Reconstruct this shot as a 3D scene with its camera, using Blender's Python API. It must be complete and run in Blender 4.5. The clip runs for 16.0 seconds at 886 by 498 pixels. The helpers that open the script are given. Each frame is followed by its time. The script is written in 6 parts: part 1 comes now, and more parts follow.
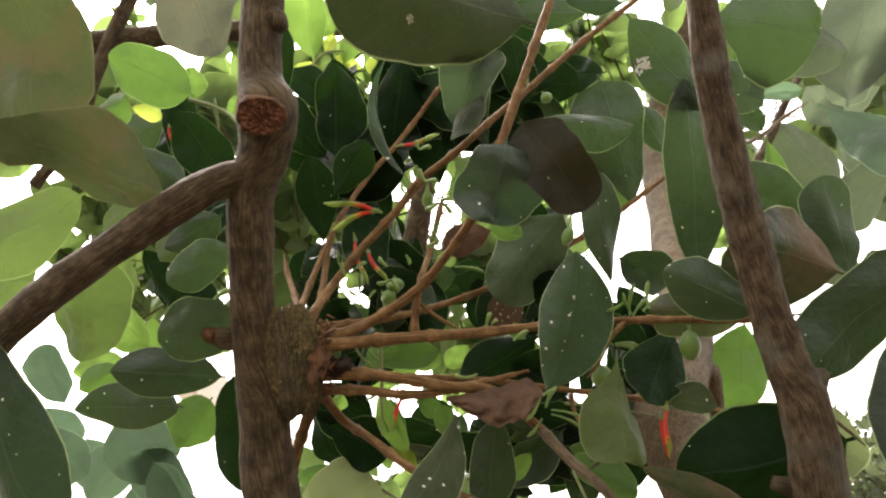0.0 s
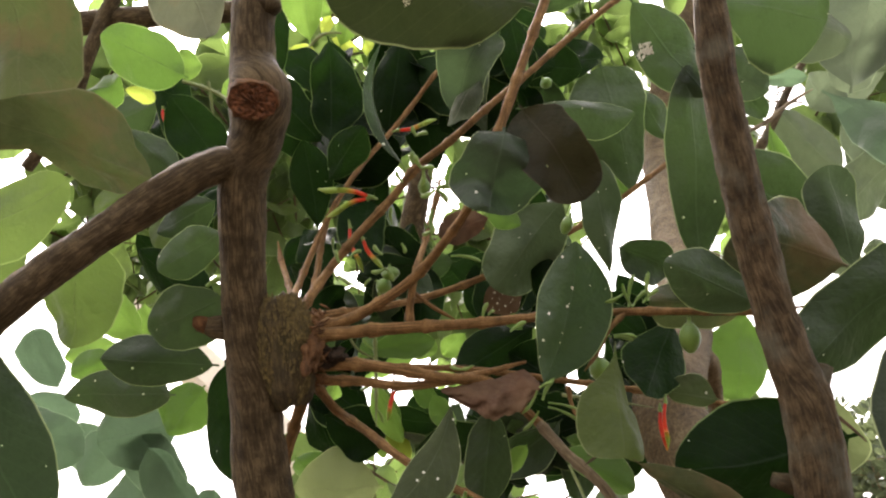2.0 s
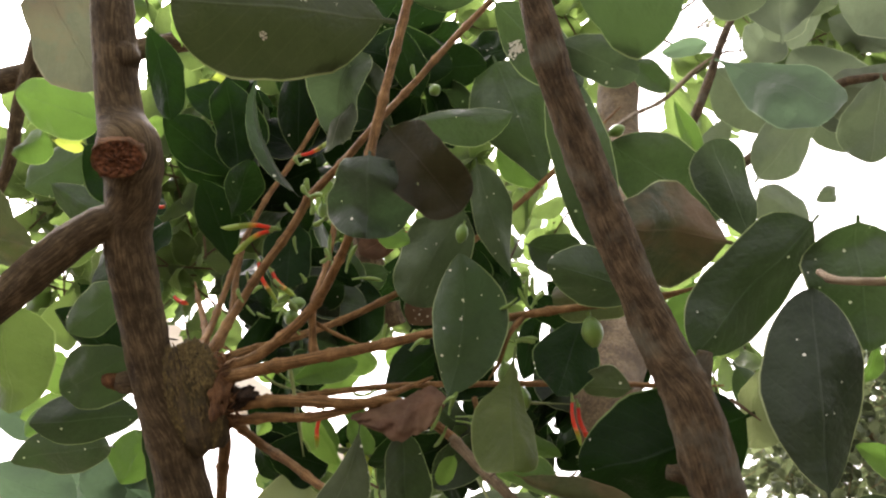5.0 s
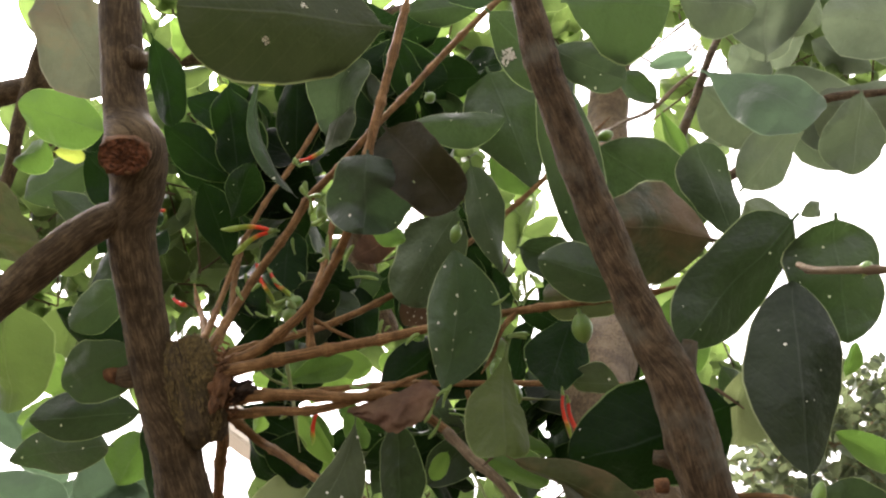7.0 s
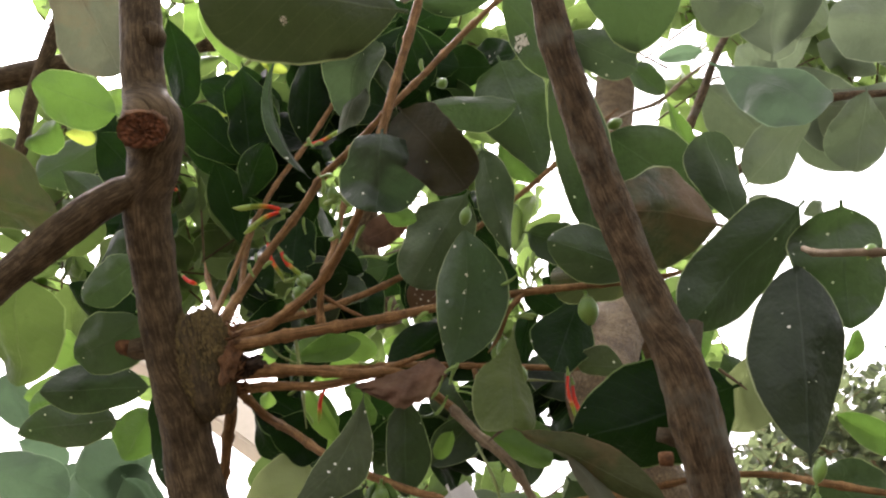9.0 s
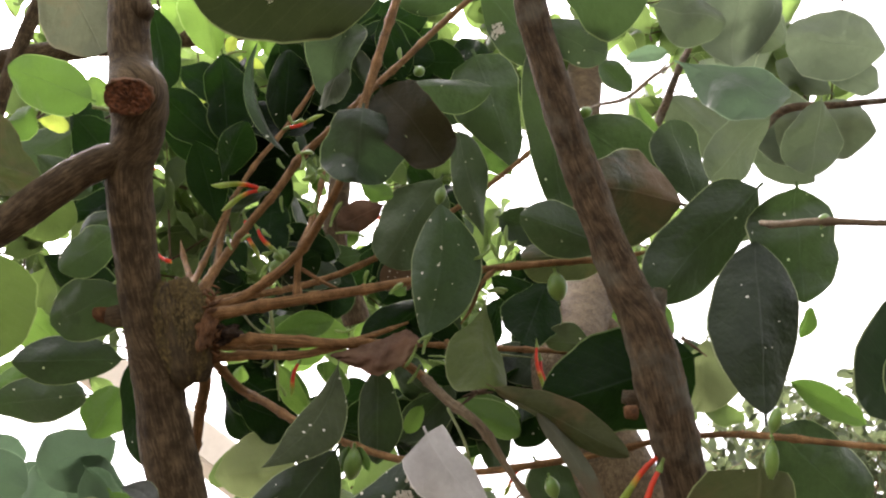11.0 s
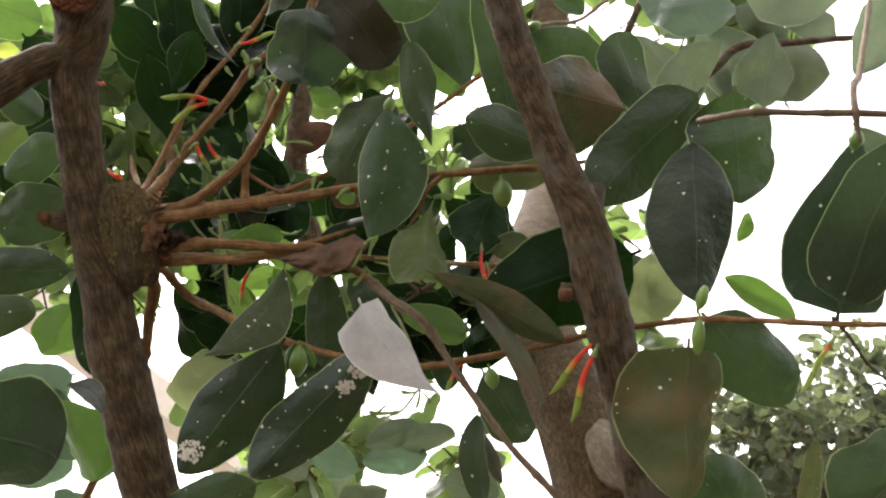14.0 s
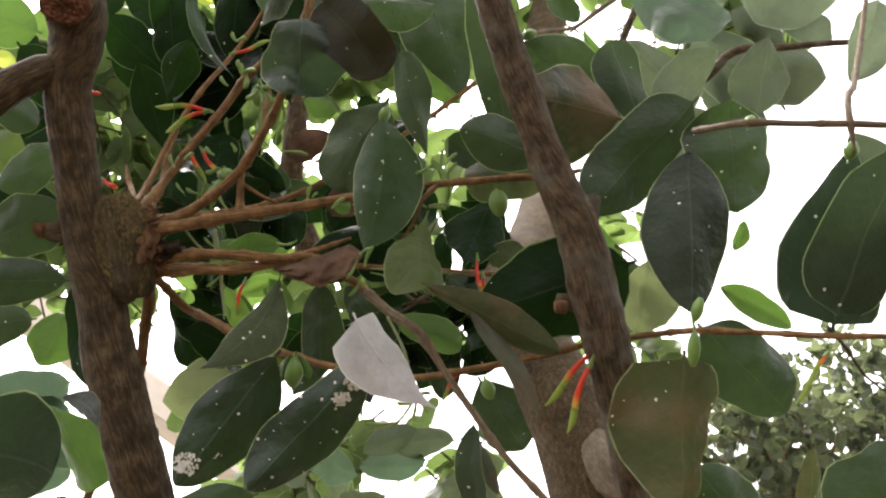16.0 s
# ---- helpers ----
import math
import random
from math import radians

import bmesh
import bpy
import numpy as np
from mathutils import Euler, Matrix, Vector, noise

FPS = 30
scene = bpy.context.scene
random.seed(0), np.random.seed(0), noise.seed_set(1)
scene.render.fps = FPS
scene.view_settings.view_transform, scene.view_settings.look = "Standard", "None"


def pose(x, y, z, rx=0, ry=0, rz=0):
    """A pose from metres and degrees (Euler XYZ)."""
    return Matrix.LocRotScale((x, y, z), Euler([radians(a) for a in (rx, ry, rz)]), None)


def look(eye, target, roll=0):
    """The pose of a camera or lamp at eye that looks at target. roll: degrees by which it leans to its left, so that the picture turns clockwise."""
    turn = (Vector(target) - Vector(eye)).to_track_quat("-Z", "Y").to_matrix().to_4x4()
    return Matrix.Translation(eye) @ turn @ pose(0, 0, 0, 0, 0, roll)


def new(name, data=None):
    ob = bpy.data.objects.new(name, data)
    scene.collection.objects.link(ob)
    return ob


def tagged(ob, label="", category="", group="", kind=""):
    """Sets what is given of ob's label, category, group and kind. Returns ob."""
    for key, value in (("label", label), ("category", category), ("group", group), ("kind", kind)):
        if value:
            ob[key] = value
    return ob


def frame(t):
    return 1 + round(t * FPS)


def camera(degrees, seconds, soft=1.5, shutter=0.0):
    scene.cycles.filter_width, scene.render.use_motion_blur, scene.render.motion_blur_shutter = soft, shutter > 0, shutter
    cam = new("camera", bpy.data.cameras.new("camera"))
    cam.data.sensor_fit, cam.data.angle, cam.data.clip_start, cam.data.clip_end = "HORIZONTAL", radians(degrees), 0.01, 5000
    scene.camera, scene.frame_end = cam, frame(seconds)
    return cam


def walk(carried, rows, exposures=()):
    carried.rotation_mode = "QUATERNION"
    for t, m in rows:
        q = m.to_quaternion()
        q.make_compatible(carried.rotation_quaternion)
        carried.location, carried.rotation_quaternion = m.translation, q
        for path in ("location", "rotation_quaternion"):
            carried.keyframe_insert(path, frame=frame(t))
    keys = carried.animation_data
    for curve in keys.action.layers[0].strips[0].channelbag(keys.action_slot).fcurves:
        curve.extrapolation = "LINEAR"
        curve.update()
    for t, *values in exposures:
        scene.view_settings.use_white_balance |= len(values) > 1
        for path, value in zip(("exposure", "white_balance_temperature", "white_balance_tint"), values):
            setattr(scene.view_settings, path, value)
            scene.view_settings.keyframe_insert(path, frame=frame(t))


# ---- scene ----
cam = camera(55.1, 16.0, soft=2.2)
PATH = [
    (0, (0.027, -0.028, 1.486), (-0.074, 1.707, 2.475), 1.4),
    (0.5, (0.028, -0.022, 1.496), (-0.067, 1.73, 2.457), 0.8),
    (1, (0.019, -0.016, 1.491), (-0.053, 1.733, 2.459), 1.3),
    (1.5, (0.021, -0.02, 1.492), (-0.068, 1.734, 2.448), 2.3),
    (2, (0.028, -0.021, 1.494), (-0.07, 1.734, 2.447), 1.7),
    (2.5, (0.034, -0.019, 1.498), (-0.061, 1.74, 2.445), 0.8),
    (3, (0.042, -0.016, 1.502), (-0.062, 1.746, 2.442), 0.3),
    (3.5, (0.052, -0.018, 1.505), (-0.059, 1.75, 2.433), -0.7),
    (4, (0.072, -0.019, 1.509), (-0.071, 1.751, 2.428), -2.3),
    (4.5, (0.085, -0.019, 1.509), (-0.065, 1.747, 2.436), -3.3),
    (5, (0.099, -0.024, 1.511), (-0.042, 1.747, 2.429), -5.3),
    (7.5, (0.095, -0.031, 1.484), (-0.015, 1.709, 2.463), -5.4),
    (8, (0.094, -0.032, 1.481), (-0.049, 1.709, 2.455), -4.3),
    (10.5, (0.08, -0.031, 1.456), (0.052, 1.7, 2.459), -4.2),
    (11, (0.079, -0.032, 1.443), (0.064, 1.689, 2.463), -4.4),
    (11.5, (0.087, -0.032, 1.428), (0.077, 1.686, 2.453), -5.0),
    (12, (0.085, -0.027, 1.418), (0.085, 1.699, 2.428), -5.3),
    (12.5, (0.081, -0.024, 1.409), (0.102, 1.709, 2.408), -4.8),
    (13, (0.09, -0.02, 1.406), (0.116, 1.718, 2.393), -4.8),
    (13.5, (0.092, -0.015, 1.406), (0.131, 1.739, 2.366), -5.0),
    (14, (0.091, -0.017, 1.405), (0.136, 1.738, 2.362), -5.1),
    (14.5, (0.093, -0.018, 1.405), (0.135, 1.74, 2.358), -5.1),
    (15, (0.094, -0.012, 1.41), (0.132, 1.749, 2.357), -5.2),
    (15.5, (0.093, -0.017, 1.41), (0.138, 1.744, 2.357), -5.4),
    (16, (0.093, -0.019, 1.41), (0.142, 1.736, 2.368), -5.4),
]
walk(cam, [(t, look(eye, target, roll)) for t, eye, target, roll in PATH],
     exposures=[(0.0, 2.68, 6950, 15), (5.0, 2.61, 6850, 18), (10.5, 2.54, 6650, 18), (13.0, 2.56, 6650, 17), (16.0, 2.56, 6650, 17)])

# ---- light: hazy bright sky, low-contrast sun behind the leaves ----
SUN_ELEVATION, SUN_AZIMUTH = 58.0, -28.0
world = bpy.data.worlds.new("sky")
scene.world = world
world.use_nodes = True
wn, wl = world.node_tree.nodes, world.node_tree.links
sky = wn.new("ShaderNodeTexSky")
sky.sky_type = "NISHITA"
sky.sun_disc = False
sky.sun_elevation = radians(SUN_ELEVATION)
sky.sun_rotation = radians(SUN_AZIMUTH)
sky.dust_density = 5.0
sky.air_density = 1.0
haze = wn.new("ShaderNodeHueSaturation")
haze.inputs["Saturation"].default_value = 0.12
wl.new(sky.outputs[0], haze.inputs["Color"])
wl.new(haze.outputs[0], wn["Background"].inputs["Color"])
wn["Background"].inputs["Strength"].default_value = 0.15
sun = new("sun", bpy.data.lights.new("sun", "SUN"))
sun.data.energy, sun.data.angle, sun.data.color = 1.5, radians(18), (1.0, 0.96, 0.88)
az, el = radians(SUN_AZIMUTH), radians(SUN_ELEVATION)
sun.matrix_world = look((0, 0, 0), (-math.sin(az) * math.cos(el), -math.cos(az) * math.cos(el), -math.sin(el)))

# ---- materials ----
FACING = Vector((0.0, -0.87, -0.49))      # the open side of the tree, towards which the leaves hang


def nodes_of(name):
    m = bpy.data.materials.new(name)
    m.use_nodes = True
    n, l = m.node_tree.nodes, m.node_tree.links
    return m, n, l, n["Principled BSDF"]


def math_node(n, l, op, a, b=None, clamp=False):
    q = n.new("ShaderNodeMath")
    q.operation, q.use_clamp = op, clamp
    for i, x in enumerate((a, b)):
        if x is None:
            continue
        if isinstance(x, (int, float)):
            q.inputs[i].default_value = x
        else:
            l.new(x, q.inputs[i])
    return q.outputs[0]


def mix_colour(n, l, fac, a, b):
    q = n.new("ShaderNodeMix")
    q.data_type = "RGBA"
    for i, x in ((0, fac), (6, a), (7, b)):
        if isinstance(x, (int, float)):
            q.inputs[i].default_value = x
        elif isinstance(x, tuple):
            q.inputs[i].default_value = (*x, 1)
        else:
            l.new(x, q.inputs[i])
    return q.outputs[2]


def noise_node(n, l, vector, scale, detail=4, rough=0.55):
    q = n.new("ShaderNodeTexNoise")
    q.inputs["Scale"].default_value, q.inputs["Detail"].default_value, q.inputs["Roughness"].default_value = scale, detail, rough
    if vector is not None:
        l.new(vector, q.inputs["Vector"])
    return q.outputs["Fac"]


def ramp(n, l, fac, stops):
    q = n.new("ShaderNodeValToRGB")
    while len(q.color_ramp.elements) < len(stops):
        q.color_ramp.elements.new(0.5)
    for e, (p, c) in zip(q.color_ramp.elements, stops):
        e.position, e.color = p, (*c, 1) if isinstance(c, tuple) else (c, c, c, 1)
    l.new(fac, q.inputs[0])
    return q.outputs[0]


def leaf_material(name, base, dark, through_colour, share, rough=0.4, spots=0.0, brown=0.0, margin=(0.36, 0.42, 0.2), coat=0.0, island=False, veins=0.07, gloss=0.17):
    """Leaf skin: two-scale mottling, midrib, side veins, pale margin, scale spots, light passing through."""
    m, n, l, bsdf = nodes_of(name)
    uv = n.new("ShaderNodeUVMap")
    sep = n.new("ShaderNodeSeparateXYZ")
    l.new(uv.outputs[0], sep.inputs[0])
    along, across = sep.outputs[0], sep.outputs[1]
    info = n.new("ShaderNodeNewGeometry" if island else "ShaderNodeObjectInfo")
    rnd = info.outputs["Random Per Island" if island else "Random"]
    tc = n.new("ShaderNodeTexCoord")
    shift = n.new("ShaderNodeVectorMath")
    shift.operation = "ADD"
    l.new(tc.outputs["Object"], shift.inputs[0])
    comb = n.new("ShaderNodeCombineXYZ")
    for i in range(3):
        l.new(math_node(n, l, "MULTIPLY", rnd, 3.0 + 2 * i), comb.inputs[i])
    l.new(comb.outputs[0], shift.inputs[1])
    vec = shift.outputs[0]
    side = math_node(n, l, "ABSOLUTE", math_node(n, l, "SUBTRACT", across, 0.5))     # 0 midrib, 0.5 margin
    coarse, fine = noise_node(n, l, vec, 38, 3), noise_node(n, l, vec, 420, 5)
    blotch = math_node(n, l, "ADD", math_node(n, l, "MULTIPLY", coarse, 0.75), math_node(n, l, "MULTIPLY", fine, 0.25))
    blotch = math_node(n, l, "ADD", blotch, math_node(n, l, "MULTIPLY", math_node(n, l, "SUBTRACT", rnd, 0.5), 0.28))
    col = mix_colour(n, l, ramp(n, l, blotch, ((0.36, 0.0), (0.62, 1.0))), dark, base)
    tone = math_node(n, l, "ADD", 0.5, math_node(n, l, "MULTIPLY", rnd, 0.66))
    gain = n.new("ShaderNodeVectorMath")
    gain.operation = "SCALE"
    l.new(col, gain.inputs[0])
    l.new(tone, gain.inputs["Scale"])
    col = gain.outputs[0]
    # veins
    wave = math_node(n, l, "SINE", math_node(n, l, "SUBTRACT", math_node(n, l, "MULTIPLY", along, 62.0), math_node(n, l, "MULTIPLY", side, 36.0)))
    vein = ramp(n, l, wave, ((0.93, 0.0), (1.0, 1.0)))
    rib = ramp(n, l, math_node(n, l, "ADD", side, math_node(n, l, "MULTIPLY", along, 0.008)), ((0.008, 1.0), (0.022, 0.0)))
    lighter = tuple(min(1, c * 1.7 + 0.03) for c in base)
    col = mix_colour(n, l, math_node(n, l, "MULTIPLY", vein, veins), col, lighter)
    col = mix_colour(n, l, math_node(n, l, "MULTIPLY", rib, 0.3), col, lighter)
    edge = ramp(n, l, math_node(n, l, "ADD", side, math_node(n, l, "MULTIPLY", coarse, 0.014)), ((0.4885, 0.0), (0.4985, 1.0)))
    col = mix_colour(n, l, math_node(n, l, "MULTIPLY", edge, 0.7), col, margin)
    if brown:
        patch = ramp(n, l, noise_node(n, l, vec, 26, 4), ((0.5 - 0.12 * brown, 0.0), (0.62, 1.0)))
        col = mix_colour(n, l, math_node(n, l, "MULTIPLY", patch, 0.8), col, (0.11, 0.065, 0.035))
    chalk = None
    for scale, size, some in ((110.0, 0.08, 0.5), (230.0, 0.085, 0.8)):
        if not spots:
            break
        vor = n.new("ShaderNodeTexVoronoi")
        vor.voronoi_dimensions = "2D"
        vor.inputs["Scale"].default_value = scale
        l.new(vec, vor.inputs["Vector"])
        csep = n.new("ShaderNodeSeparateColor")
        l.new(vor.outputs["Color"], csep.inputs[0])
        pick = math_node(n, l, "GREATER_THAN", csep.outputs[0], 1 - (1 - some) * spots)
        dot = math_node(n, l, "MULTIPLY", math_node(n, l, "LESS_THAN", vor.outputs["Distance"], size), pick)
        chalk = dot if chalk is None else math_node(n, l, "MAXIMUM", chalk, dot)
    if chalk is not None:
        col = mix_colour(n, l, chalk, col, (0.62, 0.6, 0.5))
    l.new(col, bsdf.inputs["Base Color"])
    l.new(math_node(n, l, "ADD", rough - 0.08, math_node(n, l, "MULTIPLY", coarse, 0.18)), bsdf.inputs["Roughness"])
    bsdf.inputs["Specular IOR Level"].default_value = 0.32 if rough < 0.4 else gloss
    bsdf.inputs["Coat Weight"].default_value = coat
    bump = n.new("ShaderNodeBump")
    bump.inputs["Strength"].default_value, bump.inputs["Distance"].default_value = 0.5, 0.0006
    dents = n.new("ShaderNodeBump")
    dents.inputs["Strength"].default_value, dents.inputs["Distance"].default_value = 0.6, 0.0045
    l.new(noise_node(n, l, vec, 62, 3, 0.5), dents.inputs["Height"])
    l.new(dents.outputs[0], bump.inputs["Normal"])
    height = math_node(n, l, "ADD", math_node(n, l, "MULTIPLY", vein, -0.2), math_node(n, l, "ADD", rib, math_node(n, l, "ADD", fine, math_node(n, l, "MULTIPLY", coarse, 1.6))))
    l.new(height, bump.inputs["Height"])
    l.new(bump.outputs[0], bsdf.inputs["Normal"])
    if share:
        glow = n.new("ShaderNodeBsdfTranslucent")
        tcol = mix_colour(n, l, math_node(n, l, "MAXIMUM", math_node(n, l, "MULTIPLY", vein, veins * 1.8), math_node(n, l, "MULTIPLY", rib, 0.6)),
                          through_colour, tuple(c * 0.5 for c in through_colour))
        tcol = mix_colour(n, l, math_node(n, l, "MULTIPLY", edge, 0.6), tcol, tuple(min(0.9, c * 1.8 + 0.1) for c in through_colour))
        l.new(tcol, glow.inputs["Color"])
        l.new(bump.outputs[0], glow.inputs["Normal"])
        both = n.new("ShaderNodeMixShader")
        both.inputs[0].default_value = share
        l.new(bsdf.outputs[0], both.inputs[1])
        l.new(glow.outputs[0], both.inputs[2])
        l.new(both.outputs[0], n["Material Output"].inputs["Surface"])
    return m


def bark_material(name, dark, mid, pale, grain=1.0, relief=0.0012, moss=None, stretch=0.045):
    """Bark with streaks along the stem (the map is metres round and metres along), cracks and pale flecks."""
    m, n, l, bsdf = nodes_of(name)
    uv = n.new("ShaderNodeUVMap")
    mapping = n.new("ShaderNodeMapping")
    mapping.inputs["Scale"].default_value = (1.0, stretch, 1.0)
    l.new(uv.outputs[0], mapping.inputs["Vector"])
    streak = noise_node(n, l, mapping.outputs[0], 420 * grain, 6, 0.65)
    patch = noise_node(n, l, uv.outputs[0], 42 * grain, 5, 0.65)
    fine = noise_node(n, l, uv.outputs[0], 1100 * grain, 4, 0.7)
    fleck = noise_node(n, l, uv.outputs[0], 480 * grain, 3)
    col = ramp(n, l, math_node(n, l, "ADD", math_node(n, l, "ADD", math_node(n, l, "MULTIPLY", streak, 0.36), math_node(n, l, "MULTIPLY", patch, 0.32)), math_node(n, l, "MULTIPLY", fine, 0.32)),
               ((0.39, dark), (0.5, mid), (0.62, pale)))
    col = mix_colour(n, l, math_node(n, l, "MULTIPLY", ramp(n, l, fleck, ((0.6, 0.0), (0.7, 1.0))), 0.3), col, pale)
    crack = noise_node(n, l, mapping.outputs[0], 900 * grain, 3, 0.6)
    col = mix_colour(n, l, math_node(n, l, "MULTIPLY", ramp(n, l, crack, ((0.33, 1.0), (0.42, 0.0))), 0.4), col, tuple(c * 0.6 for c in dark))
    if moss:
        tc = n.new("ShaderNodeTexCoord")
        col = mix_colour(n, l, math_node(n, l, "MULTIPLY", ramp(n, l, noise_node(n, l, tc.outputs["Object"], 55, 4), ((0.5, 0.0), (0.66, 1.0))), 0.6), col, moss)
    l.new(col, bsdf.inputs["Base Color"])
    bsdf.inputs["Roughness"].default_value = 0.68
    bsdf.inputs["Specular IOR Level"].default_value = 0.16
    bump = n.new("ShaderNodeBump")
    bump.inputs["Strength"].default_value, bump.inputs["Distance"].default_value = 0.9, relief
    l.new(math_node(n, l, "ADD", math_node(n, l, "MULTIPLY", fine, 0.7), math_node(n, l, "ADD", streak, math_node(n, l, "MULTIPLY", patch, 0.8))), bump.inputs["Height"])
    l.new(bump.outputs[0], bsdf.inputs["Normal"])
    return m


def plain_material(name, a, b, scale, rough, relief=0.0005, share=0.0, through_colour=None):
    m, n, l, bsdf = nodes_of(name)
    tc = n.new("ShaderNodeTexCoord")
    f = noise_node(n, l, tc.outputs["Object"], scale, 5)
    g = noise_node(n, l, tc.outputs["Object"], scale * 9, 3)
    mixd = math_node(n, l, "ADD", math_node(n, l, "MULTIPLY", f, 0.7), math_node(n, l, "MULTIPLY", g, 0.3))
    l.new(mix_colour(n, l, ramp(n, l, mixd, ((0.38, 0.0), (0.62, 1.0))), a, b), bsdf.inputs["Base Color"])
    bsdf.inputs["Roughness"].default_value = rough
    bsdf.inputs["Specular IOR Level"].default_value = 0.15 if rough > 0.6 else 0.5
    bump = n.new("ShaderNodeBump")
    bump.inputs["Strength"].default_value, bump.inputs["Distance"].default_value = 0.6, relief
    l.new(mixd, bump.inputs["Height"])
    l.new(bump.outputs[0], bsdf.inputs["Normal"])
    if share:
        glow = n.new("ShaderNodeBsdfTranslucent")
        glow.inputs["Color"].default_value = (*through_colour, 1)
        both = n.new("ShaderNodeMixShader")
        both.inputs[0].default_value = share
        l.new(bsdf.outputs[0], both.inputs[1])
        l.new(glow.outputs[0], both.inputs[2])
        l.new(both.outputs[0], n["Material Output"].inputs["Surface"])
    return m


def petal_material(name):
    """Petal skin whose map runs from the red tube (below 0.5) to the green lobes."""
    m, n, l, bsdf = nodes_of(name)
    uv = n.new("ShaderNodeUVMap")
    sep = n.new("ShaderNodeSeparateXYZ")
    l.new(uv.outputs[0], sep.inputs[0])
    tc = n.new("ShaderNodeTexCoord")
    grain = noise_node(n, l, tc.outputs["Object"], 700, 3)
    place = math_node(n, l, "ADD", sep.outputs[0], math_node(n, l, "MULTIPLY", math_node(n, l, "SUBTRACT", grain, 0.5), 0.05))
    col = ramp(n, l, place, ((0.0, (0.55, 0.035, 0.02)), (0.47, (0.68, 0.07, 0.02)), (0.52, (0.62, 0.3, 0.04)), (0.58, (0.3, 0.4, 0.055)), (0.8, (0.38, 0.5, 0.12))))
    l.new(col, bsdf.inputs["Base Color"])
    bsdf.inputs["Roughness"].default_value = 0.42
    glow = n.new("ShaderNodeBsdfTranslucent")
    l.new(col, glow.inputs["Color"])
    both = n.new("ShaderNodeMixShader")
    both.inputs[0].default_value = 0.45
    l.new(bsdf.outputs[0], both.inputs[1])
    l.new(glow.outputs[0], both.inputs[2])
    l.new(both.outputs[0], n["Material Output"].inputs["Surface"])
    return m


